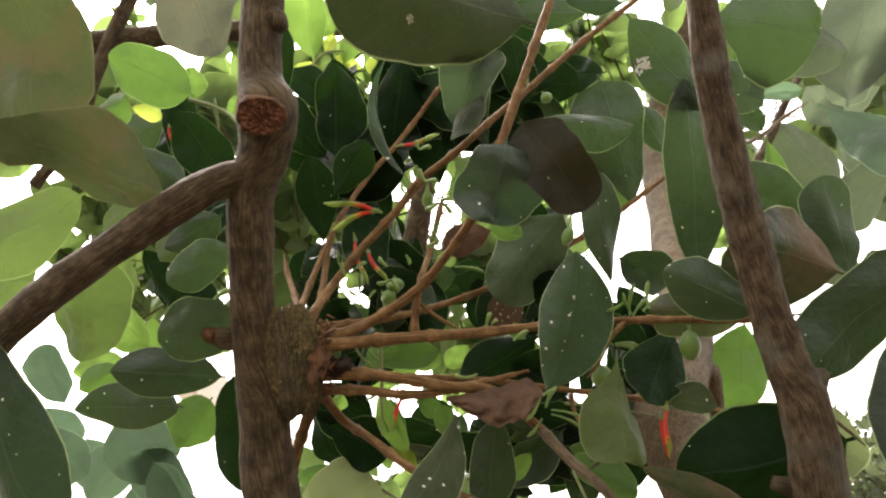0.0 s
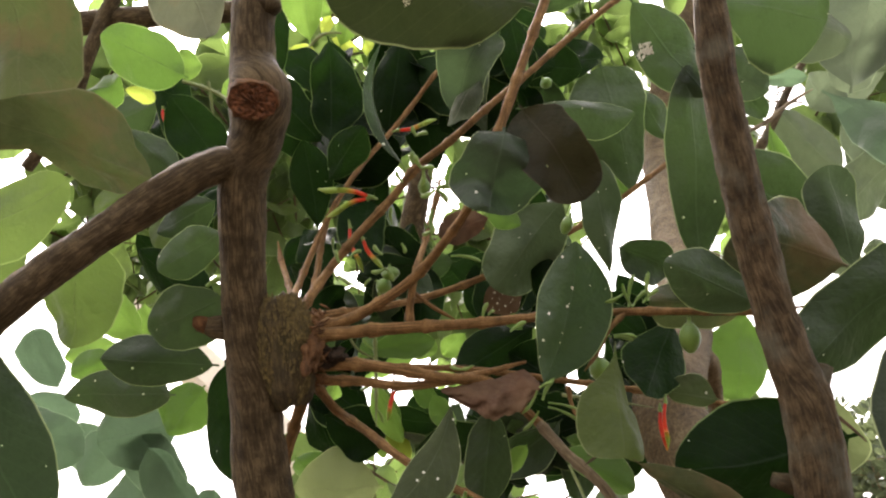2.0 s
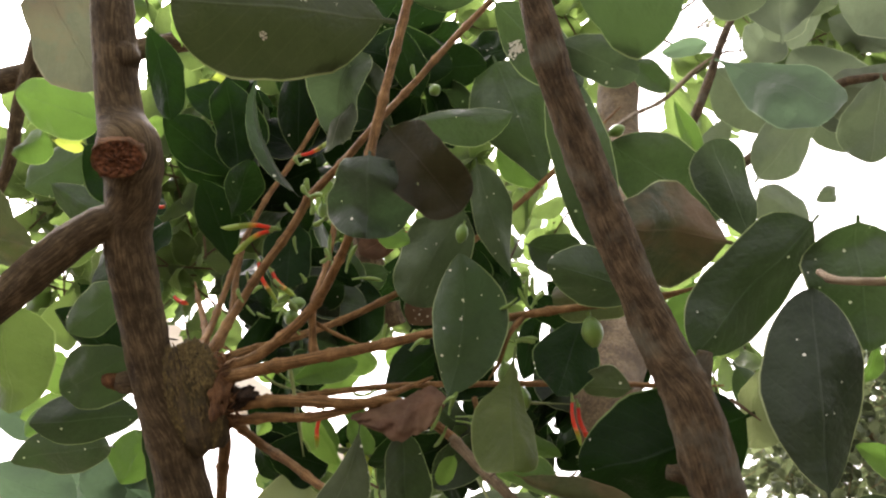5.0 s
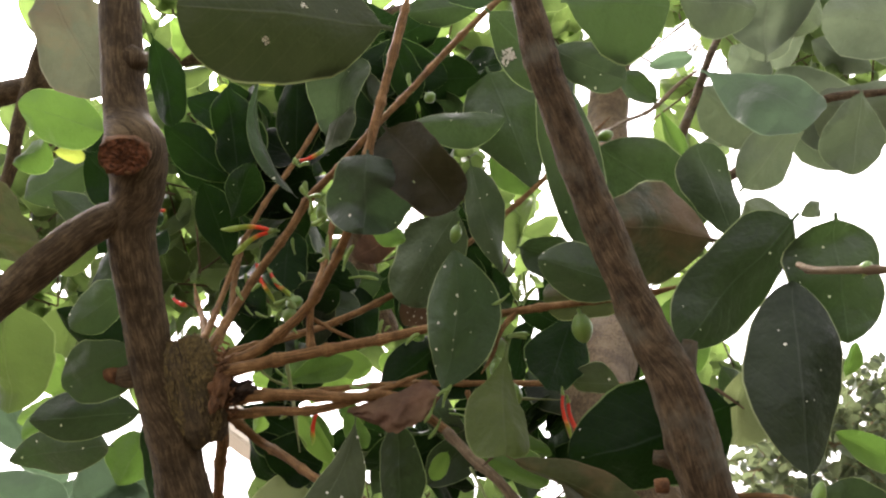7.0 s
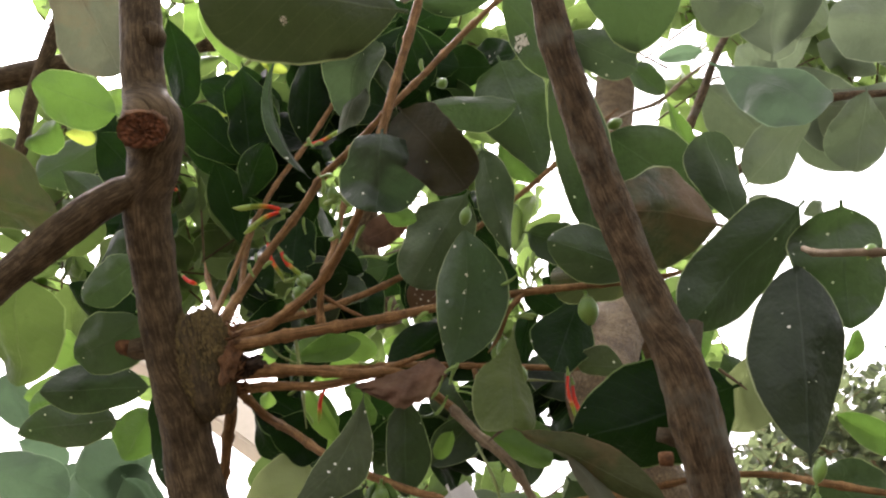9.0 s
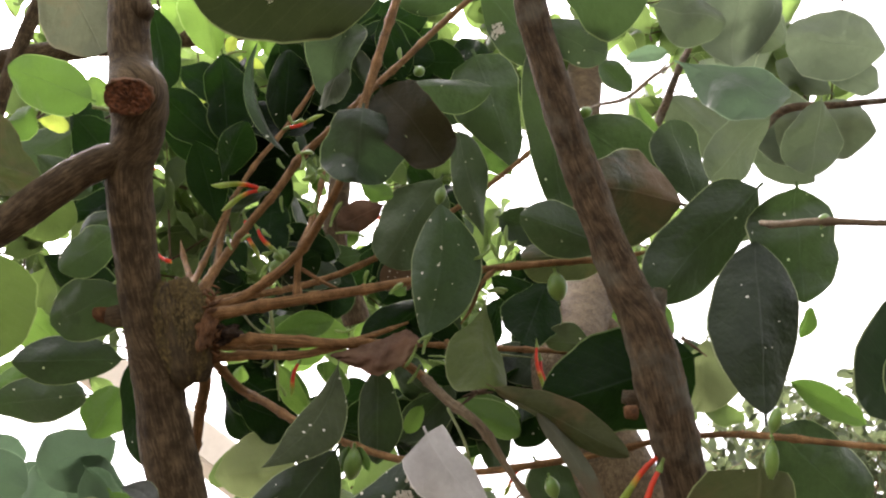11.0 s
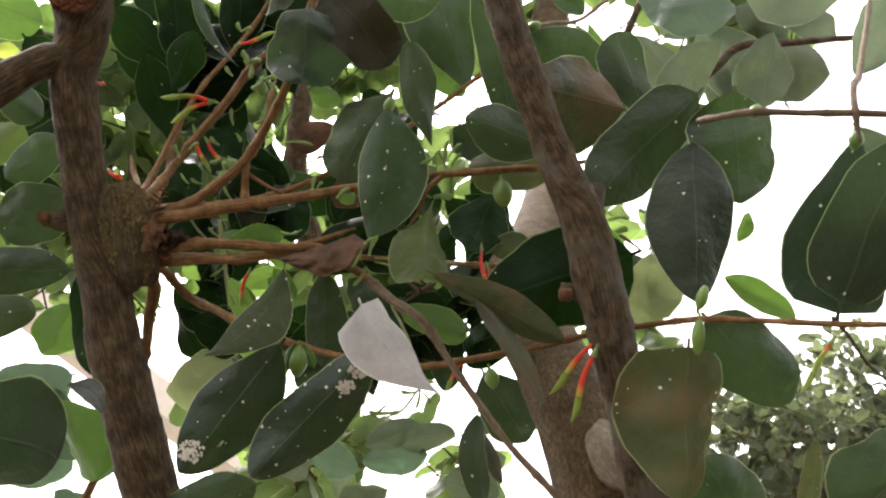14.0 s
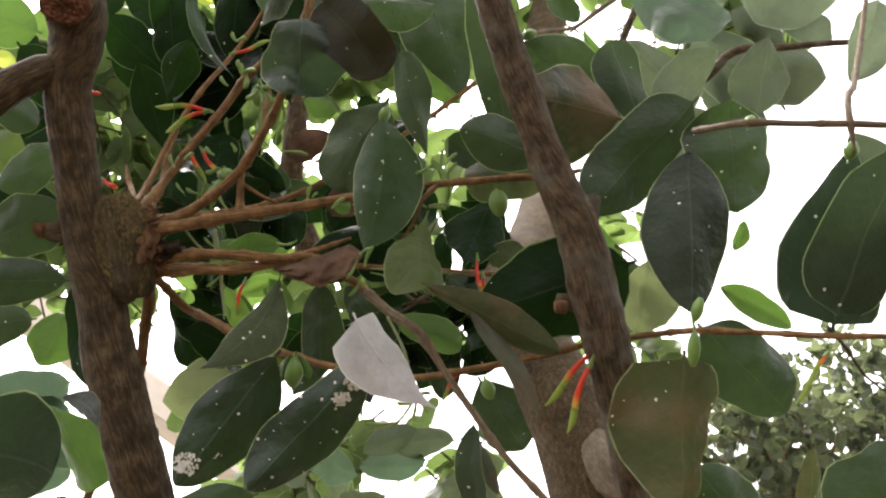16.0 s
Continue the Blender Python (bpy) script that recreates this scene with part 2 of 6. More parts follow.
LEAF = {
    # near-black copy of the mature leaf: shade inside the clump put into its colour
    "deep": leaf_material("leaf_shaded", (0.008, 0.0176, 0.0064), (0.0036, 0.008, 0.0032), (0.045, 0.12, 0.02), 0.09, spots=0.03, margin=(0.2, 0.27, 0.1), gloss=0.03),
    "dull": leaf_material("leaf_dull", (0.02244, 0.033, 0.01683), (0.0114, 0.018, 0.00918), (0.06, 0.09, 0.025), 0.08, spots=0.08),
    "patched": leaf_material("leaf_patched", (0.0425, 0.051, 0.02167), (0.0289, 0.03655, 0.01517), (0.06, 0.09, 0.025), 0.07),
    "mature": leaf_material("leaf_mature", (0.028, 0.046, 0.0185), (0.011, 0.019, 0.008), (0.08, 0.15, 0.04), 0.16, rough=0.42, spots=0.05, gloss=0.3),
    "spotted": leaf_material("leaf_spotted", (0.028, 0.052, 0.022), (0.014, 0.029, 0.013), (0.07, 0.14, 0.03), 0.12, rough=0.38, spots=0.42),
    "glossy": leaf_material("leaf_glossy", (0.028, 0.044, 0.021), (0.011, 0.0195, 0.009), (0.07, 0.14, 0.05), 0.12, rough=0.36, spots=0.12),
    "olive": leaf_material("leaf_olive", (0.085, 0.09, 0.04), (0.052, 0.06, 0.027), (0.13, 0.17, 0.05), 0.2, brown=0.12, spots=0.12),
    "dusty": leaf_material("leaf_dusty", (0.2, 0.2, 0.155), (0.06, 0.075, 0.045), (0.12, 0.17, 0.07), 0.18, rough=0.6),
    "bronze": leaf_material("leaf_bronze", (0.019, 0.0155, 0.0055), (0.006, 0.0085, 0.003), (0.05, 0.05, 0.02), 0.07, rough=0.5, gloss=0.12, margin=(0.06, 0.045, 0.03)),
    "light": leaf_material("leaf_light", (0.05, 0.09, 0.026), (0.034, 0.064, 0.02), (0.145, 0.28, 0.046), 0.37),
    "young": leaf_material("leaf_young", (0.1, 0.19, 0.032), (0.075, 0.15, 0.026), (0.24, 0.41, 0.075), 0.48),
    "yellow": leaf_material("leaf_yellow", (0.25, 0.31, 0.05), (0.18, 0.25, 0.04), (0.5, 0.62, 0.1), 0.6),
    "silver": leaf_material("leaf_silver", (0.4, 0.385, 0.37), (0.22, 0.215, 0.205), (0.42, 0.42, 0.38), 0.38, rough=0.6, margin=(0.7, 0.68, 0.64), spots=0.1),
    "pale": leaf_material("leaf_pale", (0.15, 0.175, 0.085), (0.11, 0.135, 0.065), (0.27, 0.33, 0.13), 0.38),
    "hook": leaf_material("leaf_hook", (0.24, 0.25, 0.24), (0.08, 0.09, 0.08), (0.1, 0.12, 0.06), 0.1),
    "dry": leaf_material("leaf_dry", (0.125, 0.066, 0.038), (0.042, 0.022, 0.012), (0.16, 0.09, 0.05), 0.12, rough=0.75, margin=(0.09, 0.055, 0.04), brown=0.5),
    "scarred": leaf_material("leaf_scarred", (0.10, 0.06, 0.035), (0.07, 0.04, 0.025), (0.12, 0.08, 0.04), 0.1, rough=0.7, spots=2.2, margin=(0.1, 0.06, 0.04)),
    "freckled": leaf_material("leaf_freckled", (0.0578, 0.07055, 0.03179), (0.0374, 0.0476, 0.02167), (0.08, 0.13, 0.04), 0.14, rough=0.46, spots=0.4, gloss=0.1),
    "cool": leaf_material("leaf_cool", (0.06, 0.09, 0.056), (0.04, 0.063, 0.04), (0.15, 0.25, 0.13), 0.36, margin=(0.16, 0.2, 0.12)),
    "warm": leaf_material("leaf_warm", (0.072, 0.094, 0.038), (0.044, 0.062, 0.026), (0.165, 0.255, 0.055), 0.33, veins=0.12, margin=(0.14, 0.15, 0.07)),
    "dusk": leaf_material("leaf_dusk", (0.05, 0.07, 0.033), (0.026, 0.04, 0.019), (0.09, 0.15, 0.06), 0.16, rough=0.42, spots=0.12),
    "moss": leaf_material("leaf_moss", (0.085, 0.08, 0.046), (0.026, 0.034, 0.014), (0.09, 0.12, 0.04), 0.14, rough=0.44, brown=0.15),
    "sage": leaf_material("leaf_sage", (0.068, 0.088, 0.03), (0.04, 0.056, 0.02), (0.16, 0.24, 0.045), 0.3, rough=0.46, gloss=0.06, margin=(0.16, 0.17, 0.08)),
    "worn": leaf_material("leaf_worn", (0.058, 0.062, 0.027), (0.03, 0.035, 0.015), (0.09, 0.125, 0.04), 0.16, rough=0.5, brown=0.12, veins=0.14, gloss=0.04, margin=(0.11, 0.075, 0.045)),
    "tan": leaf_material("leaf_tan", (0.098, 0.106, 0.075), (0.066, 0.073, 0.05), (0.14, 0.155, 0.092), 0.22, rough=0.65, brown=0.2, margin=(0.16, 0.11, 0.07)),
    # far leaves: the haze and flare over them put into a paler, greyer colour
    "hazy": leaf_material("leaf_hazy", (0.1, 0.12, 0.078), (0.066, 0.083, 0.055), (0.18, 0.235, 0.135), 0.34, margin=(0.2, 0.22, 0.13)),
    "host": leaf_material("leaf_host", (0.09, 0.106, 0.068), (0.058, 0.074, 0.048), (0.15, 0.205, 0.10), 0.26, margin=(0.12, 0.14, 0.075)),
    "canopy": leaf_material("leaf_canopy", (0.07, 0.10, 0.045), (0.035, 0.055, 0.026), (0.2, 0.305, 0.075), 0.38, island=True),
    "far": leaf_material("leaf_far", (0.075, 0.092, 0.056), (0.042, 0.056, 0.035), (0.16, 0.2, 0.09), 0.34, island=True),
}
BARK = bark_material("bark_stem", (0.014, 0.0085, 0.0032), (0.062, 0.041, 0.0185), (0.2, 0.145, 0.078), 1.9, 0.0014, stretch=0.1)
BARK2 = bark_material("bark_rough", (0.016, 0.0095, 0.0045), (0.08, 0.053, 0.026), (0.24, 0.172, 0.098), 2.2, 0.0022, moss=(0.16, 0.15, 0.11), stretch=0.09)
BARK3 = bark_material("bark_trunk", (0.034, 0.021, 0.008), (0.125, 0.083, 0.037), (0.27, 0.195, 0.1), 1.0, 0.0045, stretch=0.6)
BARK4 = bark_material("bark_knot", (0.09, 0.07, 0.045), (0.2, 0.16, 0.11), (0.36, 0.3, 0.22), 1.6, 0.0012, stretch=0.3)
TWIG2 = bark_material("bark_old_twig", (0.05, 0.034, 0.018), (0.125, 0.089, 0.05), (0.25, 0.19, 0.115), 2.4, 0.0007)
TWIG = bark_material("bark_twig", (0.036, 0.018, 0.0065), (0.15, 0.079, 0.027), (0.36, 0.21, 0.095), 2.4, 0.0006)
BURL = bark_material("bark_burl", (0.028, 0.02, 0.011), (0.07, 0.052, 0.028), (0.17, 0.125, 0.06), 2.6, 0.002, moss=(0.06, 0.054, 0.02))
GOLD = plain_material("bark_scale", (0.05, 0.038, 0.017), (0.2, 0.15, 0.06), 420, 0.7, 0.0004)
SHOOT = plain_material("shoot_green", (0.13, 0.17, 0.05), (0.2, 0.23, 0.08), 120, 0.5)
TORN = plain_material("torn_bark", (0.045, 0.022, 0.01), (0.15, 0.072, 0.03), 160, 0.85, 0.002)
CUT = plain_material("cut_wood", (0.03, 0.012, 0.006), (0.16, 0.064, 0.028), 520, 0.85, 0.0008)
PETAL = petal_material("petal")
FRUIT = plain_material("berry_green", (0.10, 0.19, 0.035), (0.15, 0.25, 0.05), 110, 0.32, 0.0002, 0.15, (0.25, 0.4, 0.06))
BUD = plain_material("bud_green", (0.12, 0.20, 0.045), (0.19, 0.28, 0.07), 140, 0.45, 0.0003, 0.25, (0.3, 0.45, 0.08))
HUSK = plain_material("husk", (0.05, 0.034, 0.022), (0.11, 0.072, 0.045), 200, 0.8)
CHALK = plain_material("mould_pale", (0.42, 0.39, 0.31), (0.6, 0.58, 0.5), 400, 0.9)
HOLLOW = plain_material("dark_hollow", (0.006, 0.004, 0.003), (0.05, 0.032, 0.02), 420, 0.9, 0.002)
SOIL = plain_material("soil", (0.045, 0.036, 0.027), (0.08, 0.066, 0.05), 2.5, 0.95, 0.02)
PLASTER = plain_material("plaster", (0.62, 0.55, 0.44), (0.70, 0.63, 0.52), 3.0, 0.9, 0.002)
# dark skin of the added walls that hold off sky light
BLOCKER = plain_material("blocker_wall", (0.06, 0.052, 0.044), (0.10, 0.088, 0.074), 4.0, 0.9, 0.004)


# ---- builders ----
def empty(name, at, label, category):
    e = new(name)
    e.empty_display_size = 0.05
    e.matrix_world = Matrix.Translation(at)
    bpy.context.view_layer.update()
    return tagged(e, label, category)


def part(name, mesh, material, parent, label="", m=None):
    """Links a mesh as one part under its thing."""
    if not mesh.materials:
        mesh.materials.append(material)
    ob = new(name, mesh)
    if parent is not None:
        ob.parent = parent
        ob.matrix_parent_inverse = Matrix.Translation(-parent.matrix_world.translation) if parent.type == "EMPTY" else parent.matrix_world.inverted()
    ob.matrix_basis = m or Matrix.Identity(4)
    return tagged(ob, label)


def mesh_from(name, verts, faces, uvs=None, smooth=True):
    me = bpy.data.meshes.new(name)
    me.from_pydata([tuple(p) for p in verts], [], faces)
    if uvs is not None:
        layer = me.uv_layers.new(name="UVMap")
        for loop in me.loops:
            layer.data[loop.index].uv = uvs[loop.vertex_index]
    me.polygons.foreach_set("use_smooth", [smooth] * len(me.polygons))
    me.update()
    return me


def leaf_sheet(rng, length, width, rows=20, cols=10, cup=0.1, bend=0.03, side=0.0, peak=0.52, tip=0.55, wave=0.3, twist=0.0, foot=None, lop=None):
    """A leaf blade with its stalk along +y from the origin, its face towards +z."""
    verts, uvs, faces = [], [], []
    foot = rng.uniform(0.62, 0.85) if foot is None else foot
    p1, p2, p3, p4 = (rng.uniform(0, 6.3) for _ in range(4))
    f1 = rng.uniform(1.2, 2.4)
    lop = rng.uniform(-0.14, 0.14) if lop is None else lop
    place = Vector((rng.uniform(0, 50), rng.uniform(0, 50), 0))
    for i in range(rows + 1):
        s = i / rows
        t = 0.5 - 0.5 * math.cos(math.pi * s)
        q = max(0.0, (t - 0.06) / 0.94)
        f = 0.0
        if 0 < q < 1:
            f = (q / peak) ** (foot * peak / 0.52) if q < peak else ((1 - q) / (1 - peak)) ** tip
            f = math.sin(f * math.pi / 2) ** 0.9
        half = 0.5 * width * max(f, 0.04 if t < 0.2 else 0.004)
        arch = 4 * t * (1 - t)
        for j in range(-cols // 2, cols // 2 + 1):
            v = j / (cols / 2)
            av = abs(v)
            phase = p1 if v < 0 else p2
            ripple = 0.05 * wave * width * math.sin(9 * t * f1 + phase) * av ** 2.5 * min(1, f * 1.4)
            edge = 1 + 0.11 * (0.4 + wave) * math.sin(7.3 * t + p3 + (1.7 if v < 0 else 0)) + 0.016 * (0.5 + wave) * math.sin(27 * t + p2 + v) + lop * (1 if v > 0 else -1)
            x = half * v * edge
            swell = 0.23 * width * (noise.noise(Vector((x / width * 1.7, t * 2.2, 0)) + place) + 0.3 * noise.noise(Vector((x / width * 4.5, t * 6.0, 7)) + place)) * min(1, f * 1.3) * (0.4 + wave)
            quilt = 0.006 * width * math.sin(40 * t - 9 * av + p4) * min(1, f) * av * (1 - av) * 4
            z = cup * av ** 1.25 * half + bend * length * arch + ripple + swell + quilt - 0.02 * width * math.exp(-(v / 0.13) ** 2) * min(1, f * 1.2)
            if twist:
                c, d = math.cos(twist * (t - 0.3)), math.sin(twist * (t - 0.3))
                x, z = x * c - z * d, x * d + z * c
            verts.append((x + side * length * arch, t * length, z))
            uvs.append((t, 0.5 + 0.5 * v))
    w = cols + 1
    for i in range(rows):
        for j in range(cols):
            k = i * w + j
            faces.append((k, k + 1, k + w + 1, k + w))
    return verts, faces, uvs


leaf_count = [0]
LEAF_LABEL = {"spotted": "dark green leaf with white scale spots", "dry": "shrivelled brown leaf",
              "silver": "dry silvery-white leaf", "young": "bright young leaf", "yellow": "thin yellow-green leaf", "bronze": "dark bronze-brown leaf",
              "dusty": "leaf with a dusty white patch", "scarred": "brown leaf dotted with pale scale", "pale": "pale yellowish leaf", "olive": "dull olive leaf"}


def leaf(owner, kind, base, tip, width, roll=0, cup=None, bend=None, side=None, peak=0.54, tip_shape=None, wave=0.5, twist=None, foot=None, lop=None, name="leaf"):
    """One leaf from the foot of its stalk to its tip; roll turns its face about that line, in degrees."""
    leaf_count[0] += 1
    rng = random.Random(leaf_count[0])
    cup = rng.choice((-1, 1, 1)) * rng.uniform(0.2, 0.6) if cup is None else cup
    bend = rng.uniform(-0.04, 0.06) if bend is None else bend
    side = rng.uniform(-0.014, 0.014) if side is None else side
    twist = rng.uniform(-0.35, 0.35) if twist is None else twist
    tip_shape = rng.uniform(0.55, 0.9) if tip_shape is None else tip_shape
    base, tip = Vector(base), Vector(tip)
    y = tip - base
    length = y.length
    y.normalize()
    z = (FACING - FACING.dot(y) * y).normalized()
    z = Matrix.Rotation(radians(roll + rng.uniform(-9, 9)), 3, y) @ z
    x = y.cross(z)
    m = Matrix((x, y, z)).transposed().to_4x4()
    m.translation = base
    verts, faces, uvs = leaf_sheet(rng, length, width, cup=-1.4 * cup, bend=bend, side=side, peak=peak, tip=tip_shape, wave=wave, twist=twist, foot=foot, lop=lop)
    return part(name, mesh_from(name, verts, faces, uvs), LEAF[kind], owner, LEAF_LABEL.get(kind, ""), m)


def spline(points, step):
    """Smooth line through (place, radius) with about the given step; tangents follow the chord lengths."""
    ps = [Vector(p) for p, _ in points]
    rs = [r for _, r in points]
    ts = [0.0]
    for a, c in zip(ps, ps[1:]):
        ts.append(ts[-1] + max((c - a).length, 1e-5))
    slopes = []
    for i in range(len(ps)):
        a, c = max(i - 1, 0), min(i + 1, len(ps) - 1)
        if 0 < i < len(ps) - 1:
            h0, h1 = ts[i] - ts[i - 1], ts[i + 1] - ts[i]
            d0, d1 = (ps[i] - ps[i - 1]) / h0, (ps[i + 1] - ps[i]) / h1
            slopes.append((d0 * h1 + d1 * h0) / (h0 + h1))
        else:
            slopes.append((ps[c] - ps[a]) / (ts[c] - ts[a]))
    out = []
    for i in range(len(ps) - 1):
        h = ts[i + 1] - ts[i]
        n = max(2, int(h / step))
        for k in range(n):
            t = k / n
            q = (2 * t ** 3 - 3 * t * t + 1) * ps[i] + (t ** 3 - 2 * t * t + t) * h * slopes[i] + (3 * t * t - 2 * t ** 3) * ps[i + 1] + (t ** 3 - t * t) * h * slopes[i + 1]
            out.append((q, rs[i] + (rs[i + 1] - rs[i]) * (3 * t * t - 2 * t ** 3)))
    out.append((ps[-1], rs[-1]))
    return out


def tube(points, sides=14, step=0.006, rough=0.07, knots=0.0, seed=0):
    """A closed, slightly uneven tube through the points."""
    line = spline(points, step)
    verts, faces, uvs = [], [], []
    run, side_dir = 0.0, None
    mean = max(0.002, sum(r for _, r in line) / len(line))
    for i, (p, r) in enumerate(line):
        d = (line[min(i + 1, len(line) - 1)][0] - line[max(i - 1, 0)][0]).normalized()
        if side_dir is None:
            side_dir = d.orthogonal().normalized()
        side_dir = (side_dir - side_dir.dot(d) * d).normalized()
        other = d.cross(side_dir)
        if i:
            run += (p - line[i - 1][0]).length
        gap = (run + 0.005 * seed) % 0.031 - 0.0155
        swell = 1 + knots * (math.exp(-(gap / 0.0016) ** 2) + 0.5 * math.exp(-((gap - 0.0035) / 0.001) ** 2))
        for k in range(sides + 1):
            a = 2 * math.pi * k / sides
            n = side_dir * math.cos(a) + other * math.sin(a)
            q = p + n * r
            w = noise.noise(q * (0.55 / mean) + Vector((seed, 0, 0))) + 0.5 * noise.noise(q * (1.7 / mean))
            if sides > 30:
                ridge = Vector((3.2 * math.cos(a), 3.2 * math.sin(a), run * 38 + seed))
                w += 0.55 * noise.noise(ridge) + 0.32 * noise.noise(Vector((ridge.x * 2.4, ridge.y * 2.4, run * 150)))
            verts.append(p + n * r * swell * (1 + rough * w))
            uvs.append((a * r, run))
    w = sides + 1
    for i in range(len(line) - 1):
        for k in range(sides):
            q = i * w + k
            faces.append((q, q + 1, q + w + 1, q + w))
    for ring, turn in ((0, -1), (len(line) - 1, 1)):
        c = len(verts)
        verts.append(line[ring][0] + (line[ring][0] - line[ring - turn][0]) * 0.2)
        uvs.append((0, 0))
        for k in range(sides):
            q = ring * w + k
            faces.append((c, q + 1, q) if turn < 0 else (c, q, q + 1))
    return verts, faces, uvs


def crust(blade, spots, seed=1):
    """Pale flakes of mould or droppings on the lower face of a leaf; spots: (along, across, radius in metres, flakes)."""
    rng = random.Random(seed)
    me, cols = blade.data, 11
    verts, faces = [], []
    for a, c, radius, count in spots:
        row = min(range(21), key=lambda i: abs(0.5 - 0.5 * math.cos(math.pi * i / 20) - a))
        v = me.vertices[row * cols + min(10, max(0, round(c * 10)))]
        n = v.normal.normalized()
        side = n.orthogonal().normalized()
        other = n.cross(side)
        for _ in range(count):
            ang, k = rng.uniform(0, 6.283), radius * rng.uniform(0, 1) ** 0.7
            near = v.co + side * math.cos(ang) * k + other * math.sin(ang) * k * 0.75
            w = min(me.vertices, key=lambda q: (q.co - near).length_squared)
            n2 = w.normal if w.normal.z > 0 else -w.normal
            p = near - n2 * (near - w.co).dot(n2) + n2 * 0.0005
            size = rng.uniform(0.12, 0.3) * min(radius, 0.004)
            o, sides = len(verts), 6
            verts.append(p + n2 * 0.0004)
            for i in range(sides):
                b = 6.283 * i / sides
                verts.append(p + (side * math.cos(b) + other * math.sin(b)) * size * rng.uniform(0.5, 1.4))
            faces += [(o, o + 1 + i, o + 1 + (i + 1) % sides) for i in range(sides)]
    ob = part("mould_patch", mesh_from("mould_patch", verts, faces), CHALK, blade, "crust of pale grey mould")
    ob.matrix_parent_inverse = Matrix.Identity(4)
    tagged(ob, kind="stuff")


stem_count = [0]


def stem(owner, name, material, points):
    stem_count[0] += 1
    big = max(r for _, r in points)
    thin = material in (TWIG, TWIG2, SHOOT)
    near = material in (BARK, BARK2) and big > 0.009
    if thin:
        points = points[:-1] + [(points[-1][0], points[-1][1] * 0.4)]
    points = [(p, r * (0.84 if thin else 1.0)) for p, r in points]
    v, f, u = tube(points, sides=12 if thin else 44 if near else 22, step=0.0015 if thin else 0.0024 if near else max(0.005, big * 0.3), rough=0.07 if thin else 0.14 if material is BARK2 else 0.085,
                   knots=0.34 if thin else 0.04, seed=stem_count[0])
    return part(name, mesh_from(name, v, f, u), material, owner)


def lathe(profile, sides=14):
    """A closed turned body along +y from (distance, radius) pairs."""
    verts, faces, uvs = [], [], []
    for y, r in profile:
        for k in range(sides):
            a = 2 * math.pi * k / sides
            verts.append((r * math.cos(a), y, r * math.sin(a)))
            uvs.append((a * 0.01, y))
    for i in range(len(profile) - 1):
        for k in range(sides):
            a, b = i * sides + k, i * sides + (k + 1) % sides
            faces.append((a, b, b + sides, a + sides))
    faces.append(tuple(range(sides)))
    faces.append(tuple(range((len(profile) - 1) * sides, len(profile) * sides))[::-1])
    return verts, faces, uvs


def along(base, tip):
    """Pose with +y from base to tip, and the length."""
    base, tip = Vector(base), Vector(tip)
    y = tip - base
    length = y.length
    y.normalize()
    z = (FACING - FACING.dot(y) * y).normalized()
    m = Matrix((y.cross(z), y, z)).transposed().to_4x4()
    m.translation = base
    return m, length


def flower(base, tip, width, red_share):
    """A slender tubular flower: a red tube that passes through orange into lime-green lobes, in a small calyx."""
    m, length = along(base, tip)
    r = width * 0.5

    def piece(profile):
        v, f, u = lathe([(y * length, k * r) for y, k in profile], 12)
        u = [(0.5 + 0.5 * (y / length - red_share), 0.0) for _, y, _ in v]
        bow = [(x + 0.05 * length * math.sin(5.0 * y / length), y, z + 0.1 * length * 4 * (y / length) * (1 - y / length)) for x, y, z in v]
        return mesh_from("flower", bow, f, u)
    body = part("flower", piece([(0, 0.4), (0.08, 0.55), (0.25, 0.6), (0.45, 0.72), (0.62, 0.78)]), PETAL, mistletoe, "red tubular flower with lime-green lobes", m)
    lobes = part("petal_lobe", piece([(0.61, 0.76), (0.7, 0.86), (0.8, 0.8), (0.9, 0.52), (0.97, 0.24), (1.0, 0.08)]), PETAL, body, "lime-green petal lobes")
    v, f, u = lathe([(-0.16 * length, r * 0.3), (-0.05 * length, r * 0.5), (0.0, r * 0.75), (0.04 * length, r * 0.72)], 10)
    cup = part("calyx", mesh_from("calyx", v, f, u), BUD, body)
    for piece_ob in (lobes, cup):
        piece_ob.matrix_parent_inverse = Matrix.Identity(4)


def berry(base, tip, width):
    """An egg-shaped green fruit with a stalk and a small rim at its end."""
    m, length = along(base, tip)
    r = width / 2
    prof = [(-0.22 * length, r * 0.16), (0.0, r * 0.2), (0.03 * length, r * 0.42)]
    prof += [(length * s, r * math.sin(math.pi * (0.1 + 0.83 * s)) ** 0.75) for s in (0.1, 0.2, 0.32, 0.45, 0.58, 0.7, 0.8, 0.88, 0.94)]
    prof += [(0.95 * length, r * 0.36), (length, r * 0.34), (0.985 * length, r * 0.2)]
    v, f, u = lathe(prof, 16)
    body = part("berry", mesh_from("berry", v, f, u), FRUIT, mistletoe, "unripe green berry", m)
    v, f, u = lathe([(-0.02 * length, r * 0.22), (0.02 * length, r * 0.5), (0.07 * length, r * 0.5), (0.09 * length, r * 0.4)], 12)
    part("calyx", mesh_from("calyx", v, f, u), BUD, body).matrix_parent_inverse = Matrix.Identity(4)


